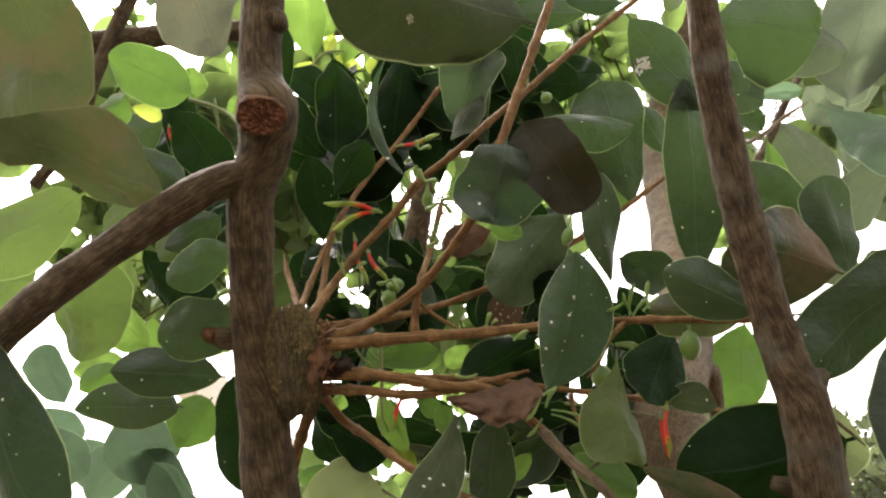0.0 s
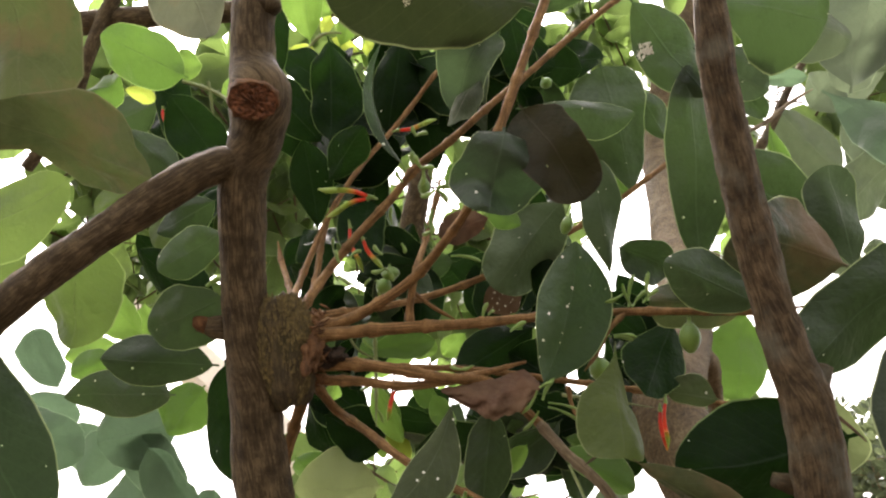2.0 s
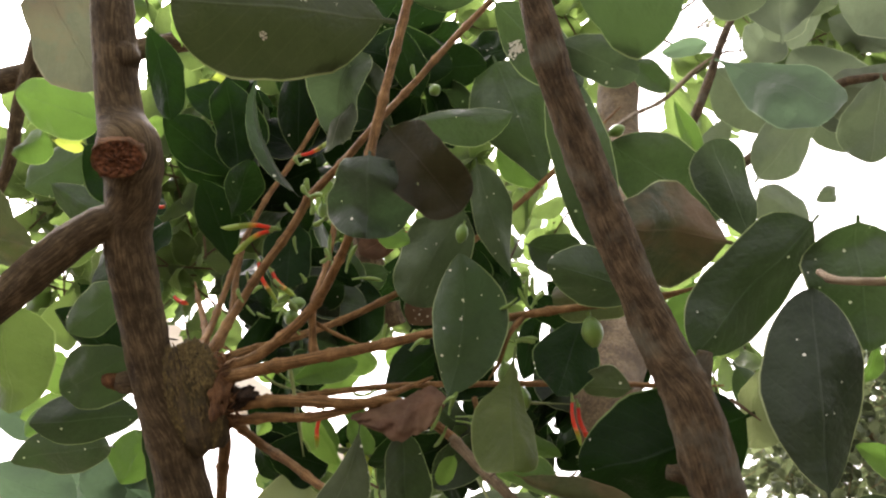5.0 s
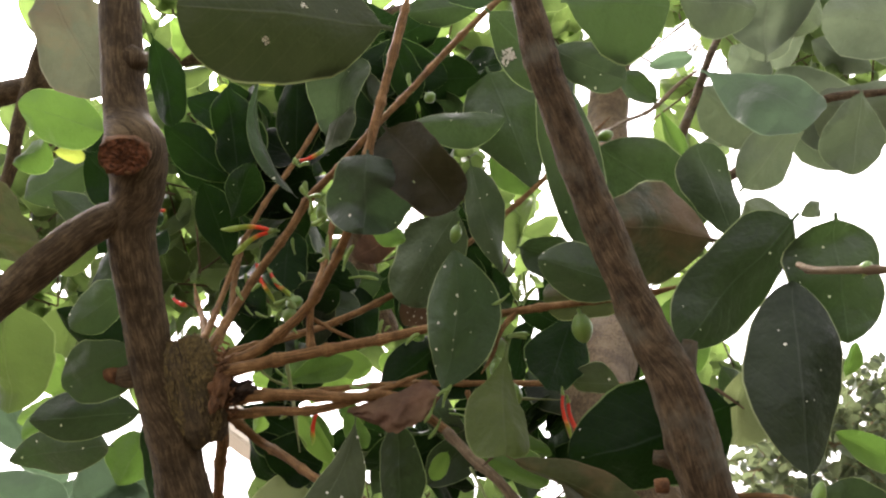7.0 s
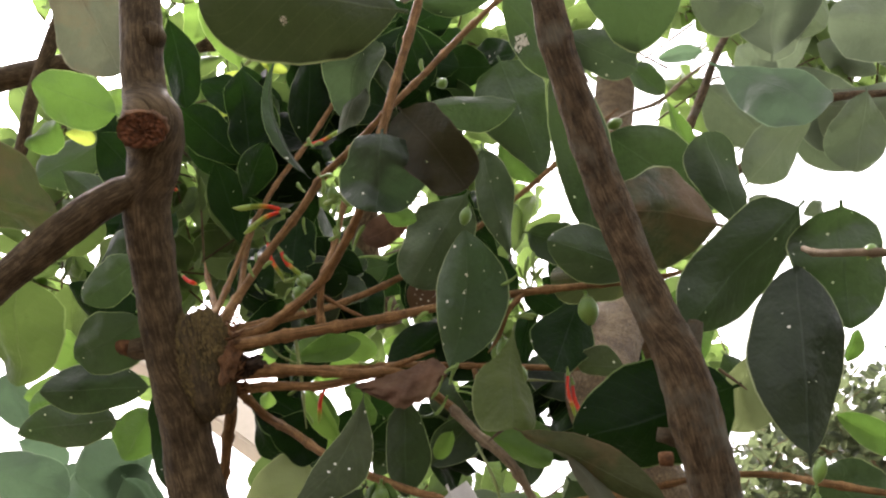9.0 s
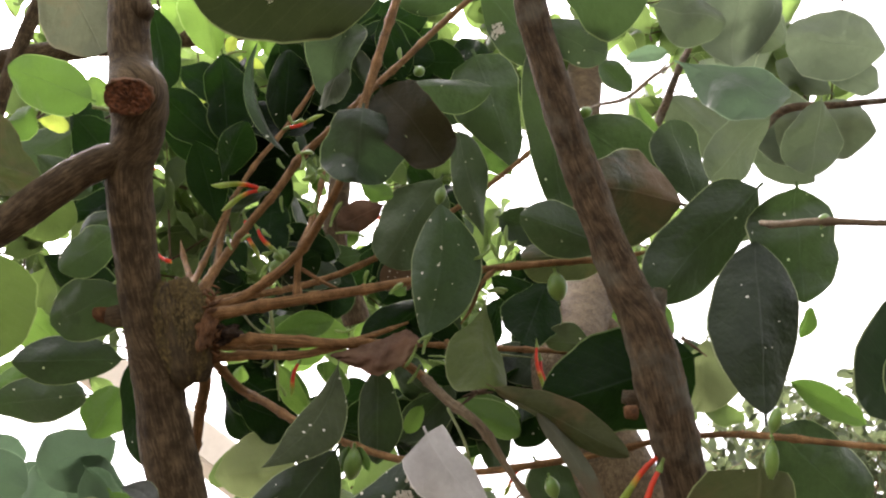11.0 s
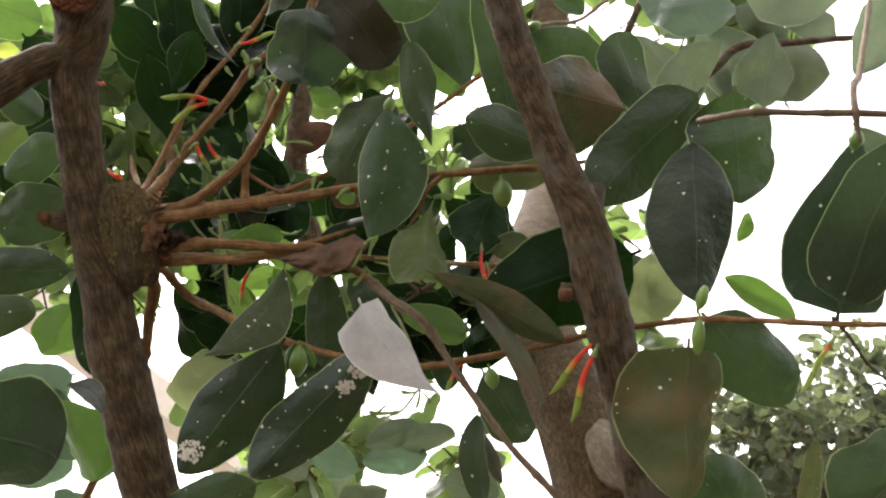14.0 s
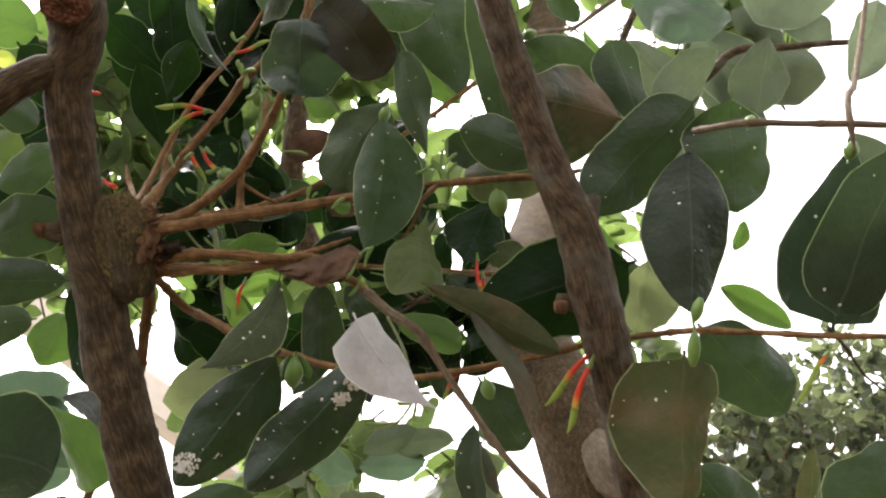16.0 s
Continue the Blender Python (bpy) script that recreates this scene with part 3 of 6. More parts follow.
def bud(base, tip, width):
    """A small club-shaped green bud, slightly curved."""
    m, length = along(base, tip)
    r, length = width * 0.36, length * 0.8
    v, f, u = lathe([(0, r * 0.45), (length * 0.3, r * 0.55), (length * 0.6, r * 0.85), (length * 0.8, r), (length * 0.93, r * 0.75), (length, r * 0.2)], 10)
    v = [(x + 0.28 * length * (y / length) ** 2, y, z) for x, y, z in v]
    part("bud", mesh_from("bud", v, f, u), BUD, mistletoe, "", m)


def cut_stub(owner, back, front, width, up):
    """A sawn-off side shoot: bark collar with a rough reddish face."""
    back, front, z = Vector(back), Vector(front), Vector(up)
    y = front - back
    length = y.length
    y.normalize()
    z = (z - z.dot(y) * y).normalized()
    m = Matrix((y.cross(z), y, z)).transposed().to_4x4()
    m.translation = back
    R = width / 2
    rng = random.Random(5)
    sides, verts, faces, uvs = 30, [], [], []
    prof = [(-0.4 * length, 1.02), (0.3 * length, 1.06), (0.7 * length, 1.05), (0.86 * length, 1.02), (0.93 * length, 0.97), (0.86 * length, 0.92)]
    for y, k in prof:
        for i in range(sides):
            a = 2 * math.pi * i / sides
            w = 1 + 0.22 * noise.noise((math.cos(a) * 2.2, math.sin(a) * 2.2, k * 4)) + 0.22 * noise.noise((math.cos(a) * 6, math.sin(a) * 6, k * 2))
            verts.append((R * k * w * math.cos(a), y + 0.16 * length * noise.noise((math.cos(a) * 4, math.sin(a) * 4, k * 5)), R * 0.78 * k * w * math.sin(a)))
            uvs.append((a * R, y))
    for i in range(len(prof) - 1):
        for k in range(sides):
            a, b = i * sides + k, i * sides + (k + 1) % sides
            faces.append((a, b, b + sides, a + sides))
    collar = part("cut_stub", mesh_from("cut_stub", verts, faces, uvs), TORN, owner, "sawn-off shoot with a ragged bark collar", m)
    verts, faces = [(0, 0.9 * length, 0)], []
    rings = 7
    for j in range(1, rings + 1):
        for i in range(sides):
            a = 2 * math.pi * i / sides
            k = 1.0 * j / rings
            verts.append((R * k * math.cos(a), 0.9 * length + 0.07 * length * noise.noise((a * 4, j * 0.6, 3)) + 0.0008 * rng.uniform(-1, 1), R * 0.78 * k * math.sin(a)))
    for i in range(sides):
        faces.append((0, 1 + i, 1 + (i + 1) % sides))
        for j in range(rings - 1):
            a, b = 1 + j * sides + i, 1 + j * sides + (i + 1) % sides
            faces.append((a, a + sides, b + sides, b))
    part("cut_face", mesh_from("cut_face", verts, faces, None, False), CUT, collar, "rough reddish cut wood").matrix_parent_inverse = Matrix.Identity(4)


def blob(name, centre, radii, turn, material, owner, rough, seed, label="", segments=40, square=1.0):
    """A lumpy swelling."""
    verts, faces, uvs = [], [], []
    rings = segments // 2
    for i in range(rings + 1):
        b = math.pi * i / rings
        for k in range(segments + 1):
            a = 2 * math.pi * k / segments
            n = Vector((math.sin(b) * math.cos(a), math.sin(b) * math.sin(a), math.cos(b)))
            n = Vector([math.copysign(abs(c) ** square, c) for c in n])
            w = 1 + rough * (noise.noise(n * 1.6 + Vector((seed, 0, 0))) + 0.45 * noise.noise(n * 5 + Vector((0, seed, 0))) + 0.25 * noise.noise(n * 13))
            verts.append((n.x * radii[0] * w, n.y * radii[1] * w, n.z * radii[2] * w))
            uvs.append((a * radii[0], -math.cos(b) * radii[2]))
    for i in range(rings):
        for k in range(segments):
            q = i * (segments + 1) + k
            faces.append((q, q + 1, q + segments + 2, q + segments + 1))
    m = turn.to_4x4()
    m.translation = centre
    return part(name, mesh_from(name, verts, faces, uvs), material, owner, label, m)


def burl(owner, centre, wide, tall, top):
    """The swelling where the mistletoe grips the stem."""
    up = (Vector(top) - Vector(centre)).normalized()
    out = Vector((1, 0, 0))
    out = (out - out.dot(up) * up).normalized()
    turn = Matrix((out, up.cross(out), up)).transposed()
    blob("burl", Vector(centre), (wide, wide * 0.74, tall), turn, BURL, owner, 0.13, 3.0, "swollen mossy golden-brown graft on the stem", 56, 0.8)


def burl_flakes(owner, centre, wide, tall, top):
    """Small upturned flakes of golden bark over the swelling."""
    rng = random.Random(21)
    up = (Vector(top) - Vector(centre)).normalized()
    out = Vector((1, 0, 0))
    out = (out - out.dot(up) * up).normalized()
    turn = Matrix((out, up.cross(out), up)).transposed()
    verts, faces, uvs = [], [], []
    for _ in range(1700):
        a, h = rng.uniform(-2.4, 0.9), rng.uniform(-0.9, 0.92)
        k = math.sqrt(1 - h * h)
        n = Vector((math.cos(a) * k, math.sin(a) * k, h))
        n = Vector([math.copysign(abs(c) ** 0.8, c) for c in n])
        p = Vector((n.x * wide, n.y * wide * 0.74, n.z * tall)) * rng.uniform(0.985, 1.01)
        side = Vector((-math.sin(a), math.cos(a), 0)) * rng.uniform(0.0002, 0.0006)
        lift = n * rng.uniform(0.0002, 0.0008)
        run = Vector((0, 0, 1)) * rng.uniform(0.0014, 0.0046) + side * rng.uniform(-1, 1)
        o = len(verts)
        for q in (p - side, p + side, p + side * 0.6 + run + lift, p - side * 0.6 + run + lift, p + run * 0.4 + lift * 1.4):
            verts.append(Vector(centre) + turn @ q)
            uvs.append((q.x, q.z))
        faces += [(o, o + 1, o + 4), (o + 1, o + 2, o + 4), (o + 2, o + 3, o + 4), (o + 3, o, o + 4), (o, o + 3, o + 2, o + 1)]
    tagged(part("bark_scale", mesh_from("bark_scale", verts, faces, uvs, False), GOLD, owner), kind="stuff")


def burl_rim(owner, centre, wide, tall):
    """The torn edge of bark out of which the shoots come: a ring of ragged flakes round a dark hollow."""
    rng = random.Random(11)
    blob("graft_edge", Vector(centre), (wide * 0.62, wide * 0.85, tall * 0.8), Euler((radians(-28), 0, 0)).to_matrix(), TORN, owner, 0.55, 8.0, "torn reddish bark edge")
    c = Vector(centre)
    for i in range(110):
        a, k = rng.uniform(0, 6.283), math.sqrt(rng.uniform(0.05, 1))
        start = c + Vector((rng.uniform(-0.003, 0.004), math.cos(a) * k * wide * 0.75 - math.sin(a) * k * tall * 0.5, math.sin(a) * k * tall * 0.86))
        end = start + Vector((rng.uniform(0.001, 0.006), rng.uniform(-0.003, 0.003), rng.uniform(-0.006, 0.006)))
        v, f, u = tube([(start, rng.uniform(0.0004, 0.0009)), ((start + end) / 2, 0.0007), (end, 0.0002)], 5, 0.003, 0.3, 0, i)
        part("bark_flake", mesh_from("bark_flake", v, f, u), TORN, owner)


def crumpled(owner, top, low):
    """A shrivelled leaf folded over a shoot: angular creases between its upper and its lower edge."""
    rng = random.Random(31)
    verts, faces, uvs = [], [], []
    cols, rows = 28, 12
    for i in range(cols + 1):
        s = i / cols * (len(top) - 1)
        k = min(int(s), len(top) - 2)
        f = s - k
        a = Vector(top[k]).lerp(Vector(top[k + 1]), f)
        c = Vector(low[k]).lerp(Vector(low[k + 1]), f)
        for j in range(rows + 1):
            v = j / rows
            q = a.lerp(c, v)
            fold = abs(noise.noise((i * 0.2 + j * 0.1, j * 0.11, 1))) + 0.6 * abs(noise.noise((i * 0.24 - j * 0.2 + 9, j * 0.12, 4)))
            lift = 0.0055 * fold * min(1, 3 * v) + 0.006 * math.sin(v * 2.6) + 0.003 * noise.noise((i * 0.4, j * 0.4, 2))
            verts.append(q + FACING * lift + Vector((0, 0, 0.0012 * noise.noise((i * 0.8, j * 0.3, 5)))))
            uvs.append((i / cols, 0.3 + 0.18 * v))
    for i in range(cols):
        for j in range(rows):
            k = i * (rows + 1) + j
            faces.append((k, k + 1, k + rows + 2, k + rows + 1))
    part("leaf", mesh_from("leaf", verts, faces, uvs), LEAF["dry"], owner, "shrivelled reddish-brown leaf")


def dried_calyx(at, size):
    """A withered star-shaped flower remnant."""
    rng = random.Random(4)
    at = Vector(at)
    verts, faces, uvs = [], [], []
    for i in range(9):
        d = Vector((rng.uniform(-1, 1), rng.uniform(-0.4, 0.4), rng.uniform(-1, 1))).normalized() * size * rng.uniform(0.7, 1.1)
        v, f, u = tube([(at, 0.0011), (at + d * 0.5, 0.0009), (at + d, 0.0003)], 6, 0.004, 0.1, 0, i)
        o = len(verts)
        verts += v
        uvs += u
        faces += [tuple(q + o for q in face) for face in f]
    part("dried_calyx", mesh_from("dried_calyx", verts, faces, uvs), HUSK, mistletoe, "withered brown star-shaped flower remnant")


GAPS = []      # openings through the foliage: two points of a line, and its half width 0.6 m off


def in_gap(p):
    for a, c, r in GAPS:
        a, c = Vector(a), Vector(c)
        d = (c - a).normalized()
        k = (p - a).dot(d)
        if (p - a - d * k).length < r * (1 + k / 0.6) + 0.016:
            return True
    return False


def scatter_leaves(centre, radii, count, length):
    """Inner leaves of the mistletoe that fill the clump behind its shoots."""
    rng = random.Random(int(count * 1000 + centre[0] * 977))
    for _ in range(count):
        while True:
            q = Vector((rng.uniform(-1, 1), rng.uniform(-1, 1), rng.uniform(-1, 1)))
            if q.length < 1:
                break
        p = Vector(centre) + Vector((q.x * radii[0], q.y * radii[1] - q.z * radii[2] * 0.45, q.z * radii[2] * 0.9))
        if in_gap(p):
            continue
        d = Vector((rng.gauss(0, 0.6), rng.gauss(0, 0.35), rng.gauss(0.25, 0.6))).normalized()
        L = length * rng.uniform(0.7, 1.15)
        # mostly the near-black kind, whose colour carries the shade behind the shoots
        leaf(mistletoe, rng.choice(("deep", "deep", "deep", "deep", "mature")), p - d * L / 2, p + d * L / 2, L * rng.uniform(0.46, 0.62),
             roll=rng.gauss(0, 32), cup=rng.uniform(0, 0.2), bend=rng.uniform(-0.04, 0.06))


def leafy_mass(name, owner, material, wood, centre, radii, count, length, per_twig, rng, lie=(0.0, 0.0, 0.1)):
    """Many small leaves in bunches along fine twigs, as one mesh, and its twigs as another."""
    verts, faces, uvs, tv, tf, tu = [], [], [], [], [], []
    for _ in range(max(1, count // per_twig)):
        while True:
            q = Vector((rng.uniform(-1, 1), rng.uniform(-1, 1), rng.uniform(-1, 1)))
            if q.length < 1:
                break
        p = Vector(centre) + Vector((q.x * radii[0], q.y * radii[1] - q.z * radii[2] * 0.45, q.z * radii[2] * 0.9))
        d = Vector((rng.gauss(0, 1), rng.gauss(0, 1), rng.gauss(0.3, 0.8))).normalized()
        span = length * 0.35 * per_twig
        v, f, u = tube([(p - d * span * 0.6, length * 0.025), (p, length * 0.02), (p + d * span * 0.5, length * 0.01)], 5, span * 0.2, 0.1, 0, 1)
        o = len(tv)
        tv += v
        tu += u
        tf += [tuple(k + o for k in face) for face in f]
        for i in range(per_twig):
            foot = p + d * span * (i / per_twig - 0.5)
            y = (d * 0.5 + Vector((rng.gauss(0, 1), rng.gauss(0, 1), rng.gauss(0, 1)))).normalized()
            z = (FACING + Vector((rng.gauss(0, 0.6), rng.gauss(0, 0.6), rng.gauss(0, 0.6))))
            z = (z - z.dot(y) * y).normalized()
            x = y.cross(z)
            L = length * rng.uniform(0.65, 1.2)
            if name == "foliage" and in_gap(foot + y * L * 0.5):
                continue
            sv, sf, su = leaf_sheet(rng, L, L * rng.uniform(0.42, 0.6), rows=8, cols=4, cup=rng.uniform(-0.7, 0.4), bend=rng.uniform(-0.1, 0.12), wave=0.8)
            o = len(verts)
            verts += [foot + x * a + y * b + z * c for a, b, c in sv]
            uvs += su
            faces += [tuple(k + o for k in face) for face in sf]
    tagged(part(name, mesh_from(name, verts, faces, uvs), material, owner), kind="stuff")
    tagged(part("twig_work", mesh_from("twig_work", tv, tf, tu), wood, owner), kind="stuff")


def canopy(centre, radii, count, length):
    leafy_mass("foliage", host_tree, LEAF["canopy"], BARK, centre, radii, count, length, 6, random.Random(count + int(centre[0] * 500)))


def far_crown(centre, radii, count, length):
    """A small tree standing off behind: trunk, limbs and crown."""
    c = Vector(centre)
    tree = empty("tree", (c.x, c.y, 0), "distant small-leaved tree with a thin open crown", "tree")
    v, f, u = tube([((c.x, c.y, -0.02), 0.09), ((c.x + 0.03, c.y, 0.8), 0.07), ((c.x - 0.05, c.y + 0.02, c.z - 0.3), 0.05), ((c.x, c.y, c.z + radii[2] * 0.6), 0.02)], 12, 0.1)
    part("trunk", mesh_from("trunk", v, f, u), BARK3, tree)
    rng = random.Random(8)
    for i in range(9):
        a = rng.uniform(0, 6.28)
        e = c + Vector((math.cos(a) * radii[0] * 0.8, math.sin(a) * radii[1] * 0.8, rng.uniform(-0.5, 0.8) * radii[2]))
        s = Vector((c.x - 0.03, c.y, c.z - 0.5 + 0.08 * i))
        v, f, u = tube([(s, 0.028), ((s + e) / 2 + Vector((0, 0, 0.06)), 0.018), (e, 0.006)], 8, 0.06)
        part("limb", mesh_from("limb", v, f, u), BARK3, tree)
    leafy_mass("crown", tree, LEAF["far"], BARK3, c, radii, count, length, 8, rng)


def box(name, size, at, turn, material, owner, label=""):
    bm = bmesh.new()
    bmesh.ops.create_cube(bm, size=1.0)
    bmesh.ops.scale(bm, vec=size, verts=bm.verts)
    bmesh.ops.bevel(bm, geom=bm.edges[:], offset=min(size) * 0.08, segments=2, affect="EDGES")
    me = bpy.data.meshes.new(name)
    bm.to_mesh(me)
    bm.free()
    m = turn.to_matrix().to_4x4()
    m.translation = at
    return part(name, me, material, owner, label, m)


# ---- ground ----
bm = bmesh.new()
for i in range(41):
    for j in range(41):
        x, y = (i - 20) / 20, (j - 20) / 20
        x, y = math.copysign(abs(x) ** 3, x) * 400, math.copysign(abs(y) ** 3, y) * 400
        bm.verts.new((x, y, 0.05 * noise.noise((x * 0.5, y * 0.5, 0)) if abs(x) + abs(y) > 2.5 else 0.0))
bm.verts.ensure_lookup_table()
for i in range(40):
    for j in range(40):
        k = i * 41 + j
        bm.faces.new([bm.verts[q] for q in (k, k + 41, k + 42, k + 1)])
me = bpy.data.meshes.new("ground")
bm.to_mesh(me)
bm.free()
# unseen earth, coloured dark so that little light bounces up to the leaves
tagged(part("ground", me, SOIL, None), "dark earth under the trees, kept dark to bounce little light", "ground", kind="structure")

# ---- unseen dark walls, added to block sky light from behind and the right ----
for name, size, at in (("blocker_south", (9.0, 0.25, 2.2), (3.2, -2.6, 1.1)), ("blocker_east", (0.25, 6.0, 2.2), (3.6, 0.3, 1.1))):
    tagged(box(name, size, Vector(at), Euler((0, 0, 0)), BLOCKER, None), "unseen dark wall added to block sky light", "wall", kind="structure")

# ---- house seen through the leaves ----
house = empty("house", (-2.2, 5.2, 0), "cream plastered house wall with a sloping eave", "house")
box("wall", (3.0, 0.2, 2.5), Vector((-2.265, 5.604, 2.891)) * Vector((1, 1, 0)) + Vector((0, 0, 1.25)), Euler((0, 0, radians(12))), PLASTER, house)
box("eave", (2.4, 0.5, 0.2), (-1.723, 5.024, 3.307), Euler((0, radians(38), radians(10))), PLASTER, house, "cream painted eave board")

# ---- host tree ----
host_tree = empty("host_tree", (0.36, 0.66, 0), "small broad-leaved tree with smooth brown stems and mottled bark", "tree")
stem(host_tree, "stem", BARK, [((-0.098, 0.298, 1.898), 0.0118), ((-0.099, 0.313, 1.859), 0.0118), ((-0.100, 0.325, 1.828), 0.0119), ((-0.099, 0.334, 1.803), 0.0124), ((-0.093, 0.336, 1.781), 0.0168), ((-0.095, 0.347, 1.766), 0.0147), ((-0.103, 0.362, 1.747), 0.0126), ((-0.106, 0.385, 1.719), 0.0128), ((-0.105, 0.414, 1.679), 0.0133), ((-0.101, 0.436, 1.646), 0.0149), ((-0.097, 0.458, 1.607), 0.0156), ((-0.087, 0.481, 1.558), 0.0161), ((-0.081, 0.498, 1.528), 0.0166), ((0.000, 0.530, 1.200), 0.018), ((0.180, 0.500, 0.800), 0.022), ((0.330, 0.500, 0.400), 0.026)])
stem(host_tree, "branch", BARK, [((-0.101, 0.356, 1.753), 0.0079), ((-0.115, 0.352, 1.747), 0.0096), ((-0.143, 0.352, 1.728), 0.0101), ((-0.171, 0.356, 1.707), 0.0093), ((-0.199, 0.361, 1.686), 0.0098), ((-0.224, 0.368, 1.664), 0.0097), ((-0.251, 0.375, 1.640), 0.0097), ((-0.289, 0.389, 1.611), 0.0094)])
stem(host_tree, "branch", BARK2, [((0.121, 0.240, 1.804), 0.0067), ((0.125, 0.254, 1.782), 0.0074), ((0.131, 0.276, 1.748), 0.008), ((0.139, 0.297, 1.716), 0.0086), ((0.150, 0.319, 1.678), 0.0088), ((0.162, 0.338, 1.641), 0.0098), ((0.171, 0.349, 1.615), 0.011), ((0.176, 0.361, 1.590), 0.0112), ((0.180, 0.372, 1.568), 0.0111), ((0.185, 0.390, 1.537), 0.0114), ((0.240, 0.430, 1.200), 0.015), ((0.280, 0.460, 0.900), 0.018), ((0.330, 0.500, 0.500), 0.02)])
stem(host_tree, "twig_stub", BARK2, [((0.179, 0.361, 1.622), 0.0046), ((0.181, 0.354, 1.630), 0.0043), ((0.183, 0.350, 1.636), 0.0033)])
stem(host_tree, "twig_stub", BARK, [((-0.114, 0.415, 1.680), 0.0075), ((-0.125, 0.417, 1.681), 0.0065), ((-0.133, 0.418, 1.682), 0.0036), ((-0.136, 0.418, 1.681), 0.0023)])
stem(host_tree, "twig_stub", BARK2, [((0.170, 0.375, 1.588), 0.0051), ((0.163, 0.374, 1.589), 0.0041), ((0.159, 0.374, 1.590), 0.0033)])
stem(host_tree, "twig_stub", BARK, [((-0.096, 0.318, 1.836), 0.0062), ((-0.090, 0.318, 1.831), 0.0068), ((-0.087, 0.319, 1.826), 0.0046)])
stem(host_tree, "trunk", BARK3, [((0.360, 0.500, -0.020), 0.06), ((0.350, 0.500, 0.150), 0.045), ((0.300, 0.480, 0.800), 0.034), ((0.184, 0.470, 1.467), 0.0283), ((0.181, 0.480, 1.532), 0.0279), ((0.171, 0.494, 1.580), 0.0253), ((0.158, 0.566, 1.689), 0.0244), ((0.181, 0.620, 1.740), 0.0241), ((0.207, 0.687, 1.811), 0.0248), ((0.236, 0.792, 1.919), 0.0258), ((0.264, 0.915, 2.077), 0.028), ((0.291, 1.020, 2.248), 0.0299), ((0.326, 1.061, 2.394), 0.0305), ((0.375, 1.082, 2.578), 0.0309), ((0.462, 1.085, 2.912), 0.0319)])
blob("trunk_knot", Vector((0.186, 0.451, 1.522)), (0.0135, 0.013, 0.025), Euler((radians(-28), radians(-14), 0)).to_matrix(), BARK4, host_tree, 0.14, 6.0, "pale swollen knot on the trunk", 32)
stem(host_tree, "limb", BARK3, [((0.173, 0.614, 1.730), 0.011), ((0.197, 0.627, 1.751), 0.01), ((0.213, 0.650, 1.752), 0.0088), ((0.223, 0.682, 1.737), 0.0077), ((0.233, 0.713, 1.721), 0.0064)])
stem(host_tree, "branch", BARK, [((-0.437, 0.643, 2.121), 0.0135), ((-0.376, 0.642, 2.130), 0.0122), ((-0.318, 0.649, 2.143), 0.0118), ((-0.250, 0.665, 2.163), 0.0114), ((-0.165, 0.682, 2.182), 0.011), ((-0.078, 0.705, 2.211), 0.0106), ((0.056, 0.741, 2.263), 0.0098)])
stem(host_tree, "branch", BARK, [((-0.451, 0.700, 1.980), 0.0066), ((-0.403, 0.670, 2.038), 0.0066), ((-0.385, 0.644, 2.085), 0.0072), ((-0.374, 0.634, 2.124), 0.0079), ((-0.339, 0.604, 2.201), 0.008)])
stem(host_tree, "branch", BARK2, [((0.271, 0.691, 1.894), 0.0046), ((0.333, 0.683, 1.927), 0.0049), ((0.373, 0.682, 1.949), 0.0053), ((0.405, 0.671, 1.968), 0.005), ((0.426, 0.662, 1.983), 0.0044), ((0.488, 0.659, 1.985), 0.0035), ((0.586, 0.658, 1.984), 0.0029), ((0.677, 0.672, 1.996), 0.0027)])
stem(host_tree, "branch", BARK2, [((0.309, 0.728, 2.009), 0.0053), ((0.335, 0.718, 2.054), 0.0047), ((0.354, 0.712, 2.091), 0.0042), ((0.380, 0.714, 2.135), 0.0037), ((0.417, 0.710, 2.191), 0.0038)])
stem(host_tree, "branch", BARK, [((-0.036, 0.864, 1.882), 0.0153), ((-0.054, 0.813, 1.977), 0.0146), ((-0.047, 0.794, 2.012), 0.0133), ((-0.034, 0.772, 2.095), 0.0122)])
stem(host_tree, "twig", BARK2, [((0.290, 0.371, 1.561), 0.0011), ((0.298, 0.376, 1.551), 0.0008), ((0.305, 0.382, 1.540), 0.0007), ((0.318, 0.387, 1.529), 0.0006)])
cut_stub(host_tree, (-0.095, 0.329, 1.774), (-0.090, 0.318, 1.763), 0.0250, (0.0, -0.5, 0.86))
stem(host_tree, "stub_end", TORN, [((0.156, 0.335, 1.568), 0.0031), ((0.152, 0.334, 1.568), 0.0029), ((0.151, 0.334, 1.568), 0.0026)])
stem(host_tree, "stub_end", TORN, [((-0.128, 0.416, 1.681), 0.0049), ((-0.134, 0.415, 1.683), 0.0039), ((-0.136, 0.415, 1.683), 0.0033)])
leaf(host_tree, "worn", (-0.289, 0.294, 1.949), (-0.247, 0.382, 1.799), 0.0758, cup=.3, wave=1.2)
leaf(host_tree, "worn", (-0.142, 0.349, 1.733), (-0.230, 0.311, 1.751), 0.0447, cup=.35, bend=-.05, wave=2.2, peak=.58, tip_shape=.6)
leaf(host_tree, "warm", (-0.235, 0.428, 1.791), (-0.327, 0.450, 1.743), 0.0503, cup=.1)
leaf(host_tree, "warm", (-0.252, 0.476, 1.778), (-0.262, 0.523, 1.709), 0.0623, cup=.3, tip_shape=.7)
